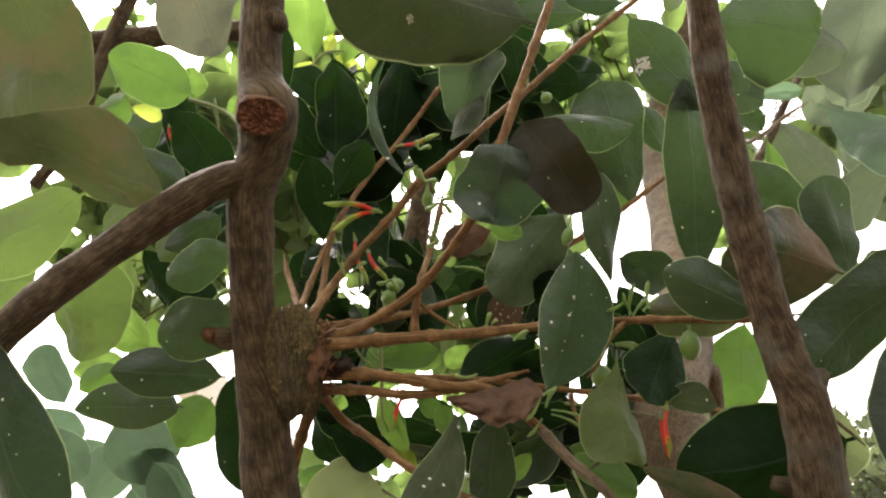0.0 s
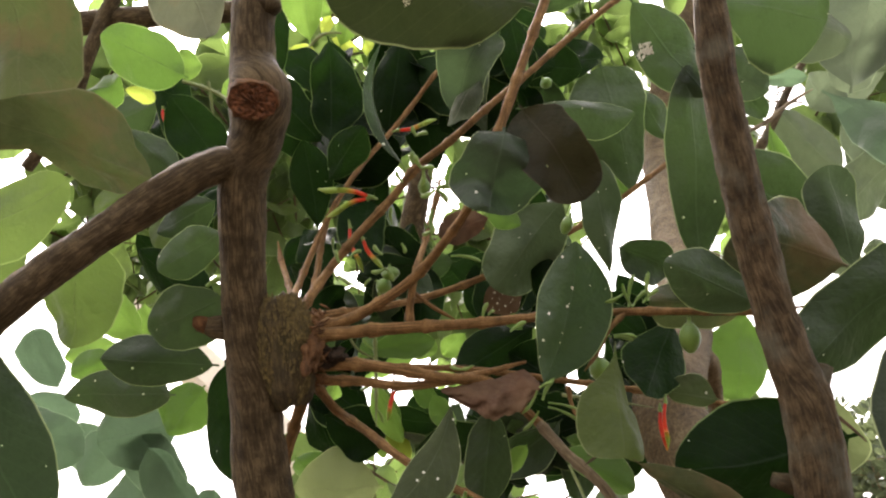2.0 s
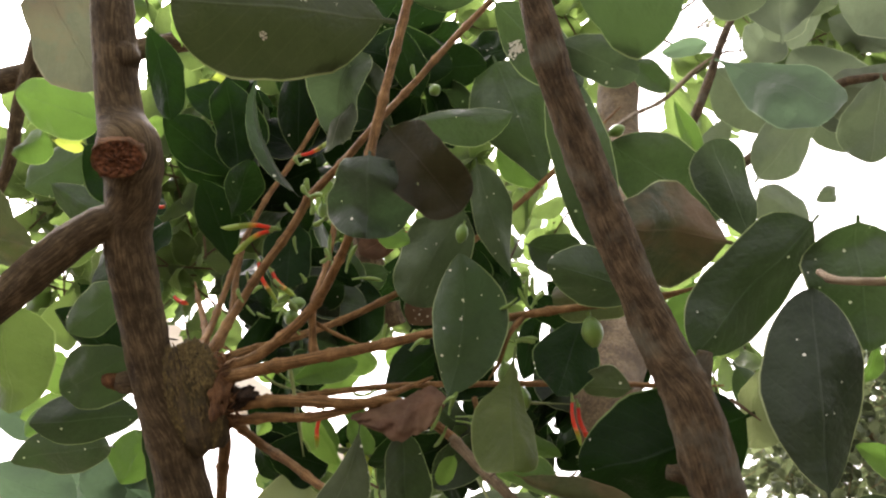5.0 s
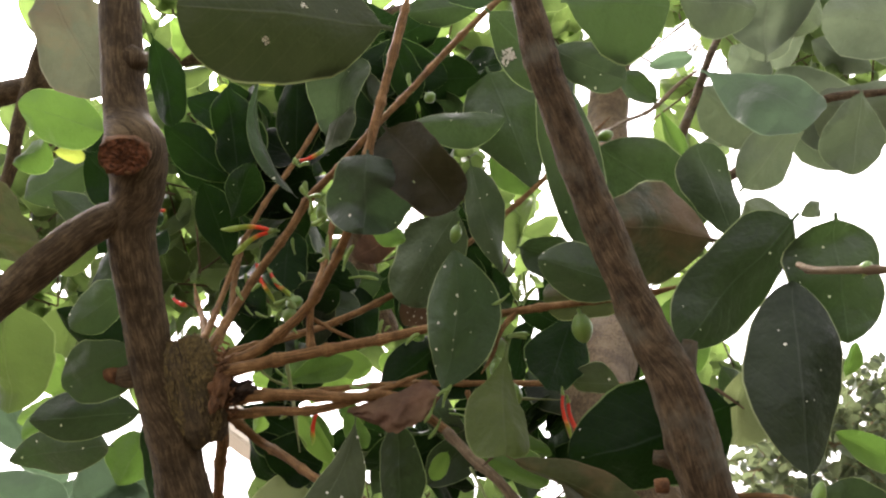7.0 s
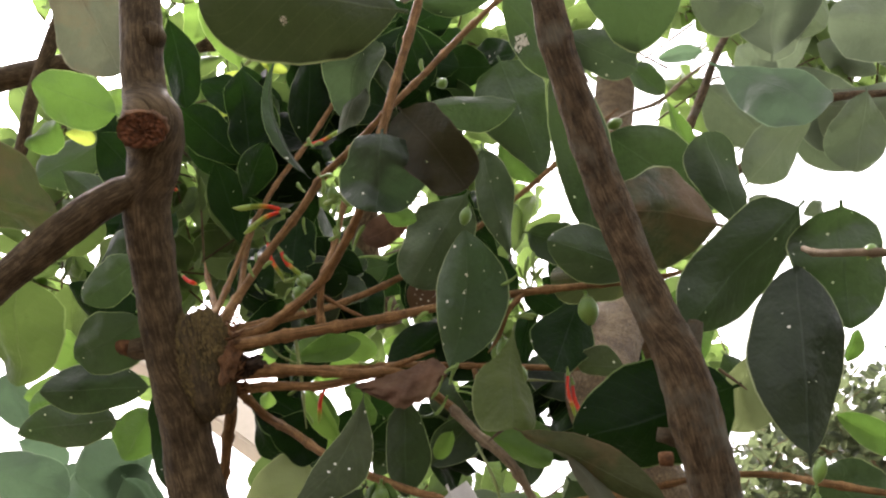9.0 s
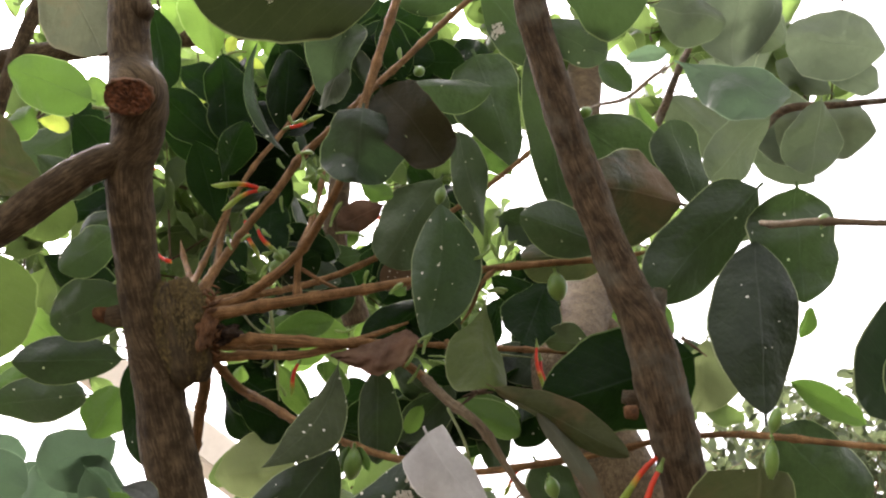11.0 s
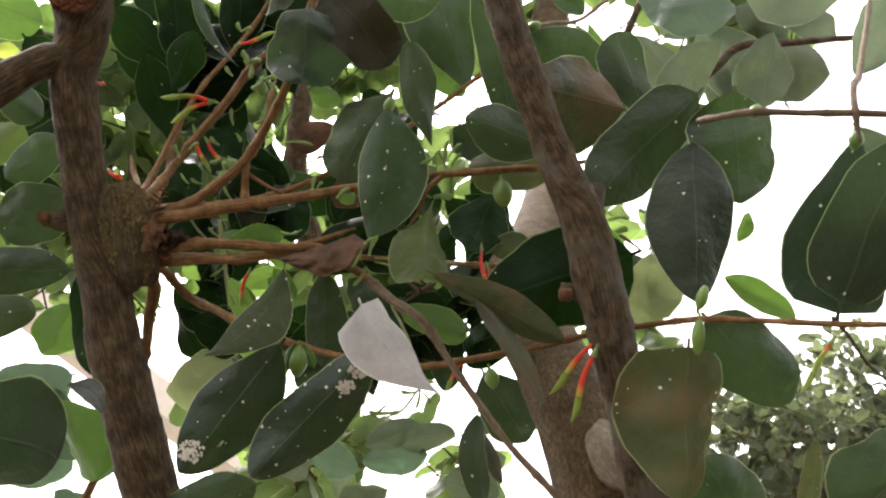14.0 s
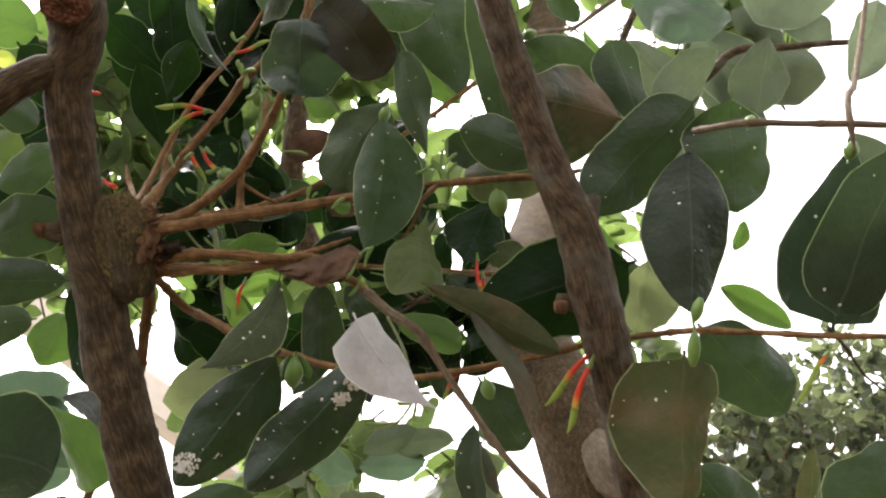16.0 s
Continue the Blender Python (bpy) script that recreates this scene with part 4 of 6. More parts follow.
leaf(host_tree, "warm", (-0.226, 0.481, 1.821), (-0.249, 0.493, 1.797), 0.0256)
leaf(host_tree, "tan", (-0.195, 0.371, 1.977), (-0.162, 0.417, 1.898), 0.0559, cup=.15, wave=1.2)
leaf(host_tree, "glossy", (-0.237, 0.342, 1.660), (-0.194, 0.400, 1.562), 0.0433, cup=.3)
leaf(host_tree, "glossy", (-0.124, 0.322, 1.529), (-0.076, 0.351, 1.515), 0.0531, cup=.3, tip_shape=.45)
leaf(host_tree, "hazy", (0.410, 0.698, 2.071), (0.438, 0.625, 2.201), 0.0958)
leaf(host_tree, "hazy", (0.475, 0.700, 2.176), (0.413, 0.735, 2.108), 0.0569)
leaf(host_tree, "host", (0.465, 0.845, 2.127), (0.558, 0.893, 2.047), 0.0644, cup=.3)
leaf(host_tree, "hazy", (0.609, 0.866, 2.165), (0.536, 0.843, 2.211), 0.0459)
leaf(host_tree, "hazy", (0.619, 0.882, 2.241), (0.696, 0.902, 2.200), 0.0559)
leaf(host_tree, "hazy", (0.429, 0.427, 1.828), (0.404, 0.456, 1.777), 0.0359)
leaf(host_tree, "host", (0.410, 0.488, 1.759), (0.432, 0.513, 1.712), 0.033)
leaf(host_tree, "host", (0.297, 0.562, 1.837), (0.356, 0.536, 1.883), 0.0479)
leaf(host_tree, "host", (0.343, 0.694, 1.906), (0.385, 0.716, 1.869), 0.0426)
leaf(host_tree, "hazy", (0.543, 0.863, 2.047), (0.464, 0.807, 2.143), 0.0865)
leaf(host_tree, "host", (0.426, 0.575, 1.931), (0.407, 0.607, 1.866), 0.0512)
leaf(host_tree, "host", (0.454, 0.802, 1.933), (0.445, 0.792, 1.950), 0.024)
leaf(host_tree, "host", (0.452, 0.810, 2.026), (0.395, 0.816, 2.005), 0.0253)
leaf(host_tree, "hazy", (0.448, 0.789, 2.174), (0.416, 0.807, 2.135), 0.0599)
leaf(host_tree, "hazy", (0.509, 0.791, 2.181), (0.452, 0.799, 2.156), 0.0532)
leaf(host_tree, "host", (0.389, 0.831, 2.084), (0.318, 0.863, 2.012), 0.0399)
leaf(host_tree, "cool", (-0.588, 1.130, 1.815), (-0.489, 1.152, 1.786), 0.0719)
leaf(host_tree, "cool", (-0.612, 1.097, 1.870), (-0.552, 1.127, 1.823), 0.0559)
leaf(host_tree, "cool", (-0.426, 0.984, 1.683), (-0.346, 0.972, 1.713), 0.0599)
leaf(host_tree, "cool", (-0.307, 0.799, 1.717), (-0.254, 0.834, 1.662), 0.0498)
leaf(host_tree, "cool", (-0.354, 0.839, 1.731), (-0.280, 0.862, 1.685), 0.0629)
leaf(host_tree, "cool", (-0.233, 0.807, 1.679), (-0.257, 0.833, 1.633), 0.0339)
leaf(host_tree, "cool", (-0.320, 0.886, 1.644), (-0.268, 0.898, 1.618), 0.0359)
leaf(host_tree, "pale", (-0.041, 0.570, 1.628), (-0.104, 0.572, 1.626), 0.0487, cup=.2)
leaf(host_tree, "hazy", (-0.050, 0.887, 1.631), (-0.091, 0.866, 1.671), 0.0419)
leaf(host_tree, "cool", (0.082, 0.918, 1.658), (0.003, 0.934, 1.661), 0.0378)
leaf(host_tree, "host", (0.038, 0.902, 1.673), (0.111, 0.913, 1.677), 0.0347)
leaf(host_tree, "cool", (0.003, 0.932, 1.649), (-0.058, 0.922, 1.671), 0.0442)
leaf(host_tree, "cool", (-0.544, 0.911, 1.786), (-0.437, 0.943, 1.741), 0.0732)
leaf(host_tree, "cool", (-0.403, 0.979, 1.786), (-0.461, 1.007, 1.722), 0.0629)
leaf(host_tree, "cool", (-0.416, 0.813, 1.777), (-0.444, 0.782, 1.833), 0.0479)
leaf(host_tree, "warm", (-0.276, 0.625, 1.927), (-0.324, 0.641, 1.894), 0.0426)
leaf(host_tree, "warm", (-0.237, 0.597, 1.879), (-0.257, 0.619, 1.839), 0.0449)
leaf(host_tree, "warm", (-0.345, 0.566, 1.821), (-0.392, 0.589, 1.776), 0.0512)
leaf(host_tree, "warm", (-0.329, 0.698, 1.895), (-0.346, 0.728, 1.841), 0.0396)
leaf(host_tree, "host", (0.172, 0.841, 1.696), (0.140, 0.865, 1.660), 0.0305)
leaf(host_tree, "host", (0.091, 0.786, 1.600), (0.143, 0.797, 1.578), 0.0426)
leaf(host_tree, "host", (0.036, 0.892, 1.618), (-0.019, 0.902, 1.602), 0.0479)
# three made-up limbs out of view, carrying the leaf masses that block sky light
stem(host_tree, "limb", BARK3, [((0.462, 1.085, 2.912), .03), ((0.8, 1.0, 3.0), .028), ((0.3, 0.1, 3.15), .022), ((-0.6, -0.7, 3.1), .012)])
stem(host_tree, "limb", BARK3, [((0.462, 1.085, 2.912), .026), ((1.0, 1.0, 2.9), .025), ((1.2, 0.9, 2.5), .024), ((1.8, 0.4, 2.5), .018), ((2.3, 0.0, 2.4), .01)])
stem(host_tree, "limb", BARK3, [((0.8, 1.0, 3.0), .026), ((-0.3, 1.1, 3.1), .022), ((-1.3, 0.9, 2.7), .018), ((-2.0, 0.4, 2.3), .01)])
leaf(host_tree, "host", (0.466, 0.767, 2.062), (0.592, 0.782, 2.038), 0.0798, cup=.35, wave=1.0)
leaf(host_tree, "host", (0.425, 0.688, 2.194), (0.490, 0.725, 2.132), 0.0665, cup=.3)
leaf(host_tree, "hazy", (0.508, 0.756, 2.179), (0.637, 0.773, 2.153), 0.0908, cup=.3)
leaf(host_tree, "host", (0.312, 0.622, 2.109), (0.391, 0.635, 2.088), 0.0599, cup=.3)
leaf(host_tree, "host", (0.349, 0.748, 2.093), (0.423, 0.788, 2.027), 0.0665, cup=.3)

# ---- mistletoe ----
mistletoe = empty("mistletoe", (-0.06, 0.43, 1.68), "mistletoe clump with reddish shoots and leathery green leaves on a stem", "mistletoe")
stem(mistletoe, "stem", TWIG, [((-0.082, 0.421, 1.686), 0.0036), ((-0.077, 0.424, 1.697), 0.0037), ((-0.072, 0.434, 1.716), 0.0033), ((-0.051, 0.434, 1.750), 0.0032), ((-0.030, 0.427, 1.773), 0.0031), ((-0.016, 0.423, 1.792), 0.0034), ((0.006, 0.415, 1.808), 0.0029), ((0.032, 0.409, 1.832), 0.0027), ((0.054, 0.409, 1.855), 0.0026), ((0.081, 0.406, 1.882), 0.0027), ((0.109, 0.404, 1.909), 0.0025), ((0.130, 0.405, 1.930), 0.0024), ((0.163, 0.399, 1.964), 0.0024)])
stem(mistletoe, "stem", TWIG, [((-0.084, 0.416, 1.690), 0.0026), ((-0.087, 0.438, 1.709), 0.0028), ((-0.085, 0.461, 1.749), 0.0024), ((-0.077, 0.466, 1.782), 0.0023), ((-0.061, 0.468, 1.820), 0.0022), ((-0.039, 0.471, 1.857), 0.0021), ((-0.019, 0.467, 1.887), 0.0021), ((-0.010, 0.461, 1.898), 0.0021), ((0.006, 0.468, 1.926), 0.0019)])
stem(mistletoe, "stem", TWIG, [((-0.084, 0.422, 1.679), 0.0046), ((-0.071, 0.419, 1.682), 0.0046), ((-0.055, 0.419, 1.685), 0.0041), ((-0.032, 0.414, 1.695), 0.0036), ((-0.012, 0.404, 1.706), 0.0034), ((0.005, 0.386, 1.718), 0.003), ((0.018, 0.369, 1.729), 0.0029), ((0.028, 0.354, 1.746), 0.0028), ((0.036, 0.347, 1.768), 0.0029), ((0.041, 0.344, 1.783), 0.0033), ((0.050, 0.339, 1.811), 0.0029), ((0.060, 0.334, 1.841), 0.0033), ((0.070, 0.328, 1.872), 0.0028)])
stem(mistletoe, "stem", TWIG, [((-0.084, 0.424, 1.677), 0.0052), ((-0.068, 0.417, 1.676), 0.0052), ((-0.044, 0.417, 1.679), 0.0044), ((-0.013, 0.415, 1.681), 0.004), ((0.024, 0.413, 1.683), 0.0035), ((0.059, 0.413, 1.687), 0.003), ((0.106, 0.412, 1.690), 0.0027), ((0.148, 0.413, 1.691), 0.0025), ((0.179, 0.415, 1.692), 0.0024), ((0.205, 0.414, 1.695), 0.0021)])
stem(mistletoe, "stem", TWIG, [((-0.084, 0.420, 1.684), 0.0029), ((-0.071, 0.435, 1.696), 0.0031), ((-0.049, 0.461, 1.712), 0.0029), ((-0.011, 0.486, 1.733), 0.0028), ((0.027, 0.490, 1.750), 0.0027), ((0.058, 0.488, 1.767), 0.0025), ((0.090, 0.485, 1.785), 0.0024), ((0.119, 0.486, 1.807), 0.0022), ((0.159, 0.491, 1.843), 0.0023), ((0.197, 0.496, 1.878), 0.0021)])
stem(mistletoe, "stem", TWIG, [((-0.084, 0.430, 1.666), 0.0046), ((-0.069, 0.430, 1.664), 0.0046), ((-0.044, 0.426, 1.663), 0.004), ((-0.018, 0.424, 1.659), 0.0037), ((0.008, 0.425, 1.655), 0.0035), ((0.030, 0.427, 1.654), 0.0032), ((0.049, 0.433, 1.641), 0.0032), ((0.058, 0.432, 1.632), 0.0033), ((0.071, 0.421, 1.613), 0.0033)])
stem(mistletoe, "stem", TWIG2, [((0.058, 0.432, 1.632), 0.0032), ((0.071, 0.421, 1.613), 0.0033), ((0.089, 0.402, 1.588), 0.0031), ((0.100, 0.402, 1.566), 0.0022), ((0.110, 0.403, 1.548), 0.0022), ((0.127, 0.402, 1.518), 0.0021), ((0.146, 0.401, 1.492), 0.0022), ((0.164, 0.404, 1.464), 0.0021)])
stem(mistletoe, "stem", TWIG, [((-0.081, 0.433, 1.661), 0.0036), ((-0.066, 0.434, 1.657), 0.0037), ((-0.044, 0.431, 1.655), 0.0032), ((-0.015, 0.430, 1.652), 0.003), ((0.020, 0.427, 1.657), 0.0027), ((0.051, 0.425, 1.665), 0.0026)])
stem(mistletoe, "stem", TWIG, [((-0.075, 0.433, 1.661), 0.0031), ((-0.070, 0.455, 1.659), 0.0032), ((-0.062, 0.472, 1.652), 0.0033), ((-0.041, 0.463, 1.636), 0.003), ((-0.020, 0.450, 1.618), 0.0029), ((0.001, 0.440, 1.604), 0.0028), ((0.040, 0.427, 1.584), 0.0025), ((0.078, 0.418, 1.571), 0.0023), ((0.118, 0.407, 1.569), 0.0023), ((0.151, 0.399, 1.570), 0.0021), ((0.180, 0.392, 1.572), 0.0018), ((0.203, 0.378, 1.568), 0.0019), ((0.216, 0.347, 1.556), 0.002), ((0.238, 0.326, 1.544), 0.0016), ((0.263, 0.316, 1.536), 0.0017), ((0.288, 0.317, 1.534), 0.0014), ((0.322, 0.318, 1.530), 0.0014)])
stem(mistletoe, "stem", TWIG, [((-0.084, 0.431, 1.665), 0.0026), ((-0.063, 0.459, 1.674), 0.0028), ((-0.024, 0.480, 1.682), 0.0025), ((0.023, 0.492, 1.685), 0.0024), ((0.071, 0.507, 1.685), 0.0024), ((0.113, 0.516, 1.683), 0.0024), ((0.155, 0.525, 1.681), 0.0023), ((0.193, 0.530, 1.676), 0.0021), ((0.231, 0.534, 1.673), 0.0019)])
stem(mistletoe, "stem", TWIG2, [((0.238, 0.339, 1.663), 0.0019), ((0.237, 0.323, 1.652), 0.002), ((0.250, 0.305, 1.641), 0.0021), ((0.273, 0.302, 1.636), 0.0018), ((0.293, 0.298, 1.631), 0.0021), ((0.312, 0.295, 1.626), 0.0018), ((0.337, 0.291, 1.621), 0.0016)])
stem(mistletoe, "stem", TWIG, [((-0.079, 0.437, 1.657), 0.0046), ((-0.079, 0.456, 1.654), 0.0047), ((-0.086, 0.474, 1.640), 0.0041), ((-0.100, 0.508, 1.619), 0.0039), ((-0.123, 0.537, 1.588), 0.0036), ((-0.152, 0.568, 1.552), 0.0035), ((-0.174, 0.586, 1.520), 0.0033)])
stem(mistletoe, "stem", TWIG, [((-0.014, 0.417, 1.681), 0.0029), ((-0.014, 0.414, 1.692), 0.0026), ((-0.012, 0.407, 1.704), 0.0024), ((-0.007, 0.423, 1.743), 0.0022), ((-0.002, 0.428, 1.775), 0.0022), ((-0.000, 0.431, 1.790), 0.0018)])
stem(mistletoe, "stem", TWIG, [((-0.080, 0.420, 1.687), 0.0025), ((-0.090, 0.447, 1.713), 0.0026), ((-0.100, 0.467, 1.737), 0.0024), ((-0.109, 0.478, 1.758), 0.0021), ((-0.113, 0.481, 1.772), 0.0016)])
stem(mistletoe, "stem", TWIG, [((-0.078, 0.421, 1.687), 0.0025), ((-0.078, 0.446, 1.715), 0.0026), ((-0.080, 0.465, 1.742), 0.0026), ((-0.081, 0.473, 1.768), 0.0023), ((-0.077, 0.479, 1.799), 0.0022)])
stem(mistletoe, "stem", TWIG, [((-0.012, 0.412, 1.701), 0.0015), ((0.001, 0.417, 1.693), 0.0013), ((0.014, 0.421, 1.687), 0.0011)])
stem(mistletoe, "stem", TWIG2, [((0.163, 0.401, 1.791), 0.0013), ((0.193, 0.439, 1.830), 0.0015), ((0.231, 0.478, 1.871), 0.0018), ((0.249, 0.481, 1.888), 0.0018), ((0.270, 0.486, 1.905), 0.0019)])
stem(mistletoe, "stem", TWIG2, [((0.413, 0.403, 1.831), 0.0017), ((0.372, 0.378, 1.754), 0.0019), ((0.328, 0.337, 1.684), 0.0019), ((0.293, 0.298, 1.631), 0.0019), ((0.292, 0.301, 1.617), 0.0017)])
stem(mistletoe, "stem", TWIG, [((0.106, 0.412, 1.690), 0.0019), ((0.095, 0.409, 1.677), 0.0017), ((0.089, 0.415, 1.666), 0.0014), ((0.082, 0.414, 1.656), 0.0012)])
stem(mistletoe, "stem", TWIG, [((0.073, 0.419, 1.649), 0.0015), ((0.075, 0.420, 1.638), 0.0013), ((0.088, 0.413, 1.618), 0.0011)])
burl(mistletoe, (-0.084, 0.421, 1.668), 0.0172, 0.0315, (-0.098, 0.349, 1.791))
burl_flakes(mistletoe, (-0.084, 0.421, 1.668), 0.0172, 0.0315, (-0.098, 0.349, 1.791))
# solid lump; the darkness of the hollow is put into its near-black colour
blob("hollow_lump", Vector((-0.058, 0.425, 1.667)), (0.0085, 0.006, 0.0055), Matrix.Identity(3), HOLLOW, mistletoe, 0.75, 5.0, "near-black lump standing in for the dark hollow between the shoots", 36)
burl_rim(mistletoe, (-0.067, 0.417, 1.670), 0.0085, 0.0235)
stem(mistletoe, "stem", HUSK, [((0.196, 0.379, 1.621), 0.0009), ((0.201, 0.379, 1.616), 0.0008), ((0.207, 0.380, 1.610), 0.0004)])
crust(leaf(mistletoe, "patched", (0.056, 0.333, 1.841), (-0.062, 0.304, 1.853), 0.0765, cup=.2, bend=.02, wave=.3, side=0, lop=-.05), ((0.56, 0.28, 0.0026, 18), (0.44, 0.62, 0.003, 14), (0.3, 0.6, 0.0012, 4)), 2)
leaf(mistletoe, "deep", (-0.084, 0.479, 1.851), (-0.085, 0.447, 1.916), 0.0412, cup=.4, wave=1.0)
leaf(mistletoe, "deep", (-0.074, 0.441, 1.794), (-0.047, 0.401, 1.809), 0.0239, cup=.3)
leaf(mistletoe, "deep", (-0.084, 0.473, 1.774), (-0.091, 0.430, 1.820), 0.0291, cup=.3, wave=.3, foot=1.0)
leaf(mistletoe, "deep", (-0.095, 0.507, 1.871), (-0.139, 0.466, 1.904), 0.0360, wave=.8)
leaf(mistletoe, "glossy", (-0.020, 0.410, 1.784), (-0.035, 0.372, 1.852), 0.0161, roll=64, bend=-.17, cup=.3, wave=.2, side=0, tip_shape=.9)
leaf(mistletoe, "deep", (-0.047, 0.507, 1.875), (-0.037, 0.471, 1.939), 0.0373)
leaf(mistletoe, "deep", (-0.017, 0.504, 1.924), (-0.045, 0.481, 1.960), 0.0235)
leaf(mistletoe, "dusk", (0.028, 0.351, 1.846), (0.009, 0.373, 1.799), 0.0360, cup=-.3, peak=.42, tip_shape=.8, foot=.45, wave=.6)
leaf(mistletoe, "dusty", (0.027, 0.357, 1.812), (0.007, 0.362, 1.780), 0.0130, roll=15, wave=1.4, peak=.5, tip_shape=1.0)
leaf(mistletoe, "deep", (0.044, 0.418, 1.918), (0.055, 0.445, 1.873), 0.0263)
leaf(mistletoe, "mature", (0.120, 0.525, 2.041), (0.048, 0.522, 2.040), 0.0299)
leaf(mistletoe, "glossy", (0.129, 0.428, 1.951), (0.085, 0.421, 1.958), 0.0231)
leaf(mistletoe, "glossy", (0.038, 0.332, 1.757), (0.030, 0.353, 1.718), 0.0456, cup=.3, bend=.04, tip_shape=.4, wave=.8, foot=.36, lop=-.05, peak=.5, side=0.0, twist=0.0)
leaf(mistletoe, "bronze", (0.046, 0.341, 1.778), (0.080, 0.352, 1.726), 0.0375, cup=-.35, bend=.03, tip_shape=.45, wave=.7, foot=.5)
leaf(mistletoe, "dusk", (0.079, 0.440, 1.782), (0.034, 0.467, 1.730), 0.0498, cup=.3, wave=1.0, tip_shape=.6)
leaf(mistletoe, "dusk", (0.090, 0.385, 1.779), (0.101, 0.422, 1.718), 0.0234, peak=.32, twist=.5, cup=.5, tip_shape=1.15, wave=1.0)
leaf(mistletoe, "mature", (0.109, 0.451, 1.905), (0.133, 0.496, 1.822), 0.0520, cup=.25, peak=.36, tip_shape=1.0, foot=.5, wave=.9)
leaf(mistletoe, "mature", (0.045, 0.358, 1.789), (0.114, 0.374, 1.798), 0.0230, cup=.3, peak=.66, lop=.45, tip_shape=.8, foot=.9)
leaf(mistletoe, "mature", (0.177, 0.550, 1.903), (0.152, 0.528, 1.939), 0.0233)
crust(leaf(mistletoe, "mature", (0.110, 0.342, 1.856), (0.155, 0.372, 1.808), 0.0346, cup=.2), ((0.45, 0.8, 0.006, 60),), 3)
leaf(mistletoe, "dusk", (0.142, 0.342, 1.818), (0.184, 0.356, 1.798), 0.0292, cup=.3, wave=.8)
leaf(mistletoe, "mature", (0.151, 0.319, 1.830), (0.210, 0.327, 1.822), 0.0603, cup=.1)
leaf(mistletoe, "mature", (0.153, 0.423, 1.718), (0.144, 0.362, 1.824), 0.0373, cup=.2)
leaf(mistletoe, "cool", (0.253, 0.437, 1.864), (0.307, 0.406, 1.795), 0.0454, cup=.15, wave=.45, peak=.6, foot=1.0, tip_shape=.5, lop=.25, bend=-.02)
leaf(mistletoe, "light", (0.231, 0.479, 1.869), (0.247, 0.508, 1.814), 0.016, roll=40)
leaf(mistletoe, "mature", (0.230, 0.478, 1.871), (0.206, 0.465, 1.892), 0.02)
leaf(mistletoe, "cool", (0.267, 0.480, 1.912), (0.231, 0.479, 1.908), 0.0133)
leaf(mistletoe, "mature", (0.170, 0.381, 1.679), (0.120, 0.369, 1.699), 0.0291)
leaf(mistletoe, "mature", (0.165, 0.401, 1.790), (0.229, 0.431, 1.743), 0.0466, cup=.1)
leaf(mistletoe, "dusk", (0.236, 0.410, 1.713), (0.221, 0.385, 1.769), 0.0328, cup=.25, peak=.62, tip_shape=.48)
leaf(mistletoe, "moss", (0.215, 0.375, 1.700), (0.157, 0.363, 1.715), 0.0541, cup=.5, bend=.03, wave=.7, lop=-.25, tip_shape=.5, foot=.6)
leaf(mistletoe, "mature", (0.257, 0.366, 1.705), (0.187, 0.390, 1.649), 0.0430, cup=.25, tip_shape=.62, wave=.5, peak=.48, foot=.55)
leaf(mistletoe, "mature", (0.270, 0.355, 1.697), (0.267, 0.385, 1.638), 0.0494, cup=.25, wave=.7, peak=.45, tip_shape=.85)
leaf(mistletoe, "dull", (0.222, 0.364, 1.566), (0.241, 0.361, 1.665), 0.0435, cup=.35, wave=.25, foot=.66, peak=.56, tip_shape=.58, lop=-.05)
leaf(mistletoe, "light", (0.275, 0.423, 1.633), (0.283, 0.414, 1.649), 0.01)
leaf(mistletoe, "glossy", (0.277, 0.344, 1.547), (0.300, 0.313, 1.629), 0.0504, cup=.15, foot=.45, peak=.32, tip_shape=1.05, wave=.3, lop=0.0, side=0.0, twist=0.0)
leaf(mistletoe, "dusk", (0.272, 0.329, 1.546), (0.305, 0.284, 1.606), 0.0417, cup=.15, tip_shape=.7, wave=.3, foot=.45, peak=.45, lop=0.0, side=-.02, twist=0.0)
leaf(mistletoe, "mature", (0.225, 0.368, 1.568), (0.266, 0.390, 1.526), 0.0419, cup=.3, wave=.8, tip_shape=.7)
leaf(mistletoe, "light", (0.287, 0.401, 1.573), (0.248, 0.386, 1.595), 0.0150)
leaf(mistletoe, "olive", (0.207, 0.339, 1.544), (0.198, 0.371, 1.479), 0.0445, cup=.35, peak=.3, foot=.36, tip_shape=.62, wave=.9, lop=.3)
leaf(mistletoe, "mature", (0.227, 0.431, 1.515), (0.254, 0.450, 1.478), 0.0389)
leaf(mistletoe, "mature", (0.284, 0.327, 1.495), (0.255, 0.349, 1.455), 0.0373)
leaf(mistletoe, "olive", (0.335, 0.527, 1.543), (0.326, 0.552, 1.498), 0.0168)
leaf(mistletoe, "mature", (0.235, 0.512, 1.681), (0.260, 0.535, 1.637), 0.0279)
leaf(mistletoe, "pale", (0.246, 0.494, 1.671), (0.234, 0.518, 1.627), 0.0386)
leaf(mistletoe, "light", (0.267, 0.702, 1.825), (0.259, 0.736, 1.748), 0.0660, cup=.2)
leaf(mistletoe, "spotted", (0.058, 0.413, 1.645), (0.076, 0.375, 1.714), 0.0412, cup=.3, wave=.25, foot=.85, tip_shape=.8, peak=.5, lop=.22, side=.06)
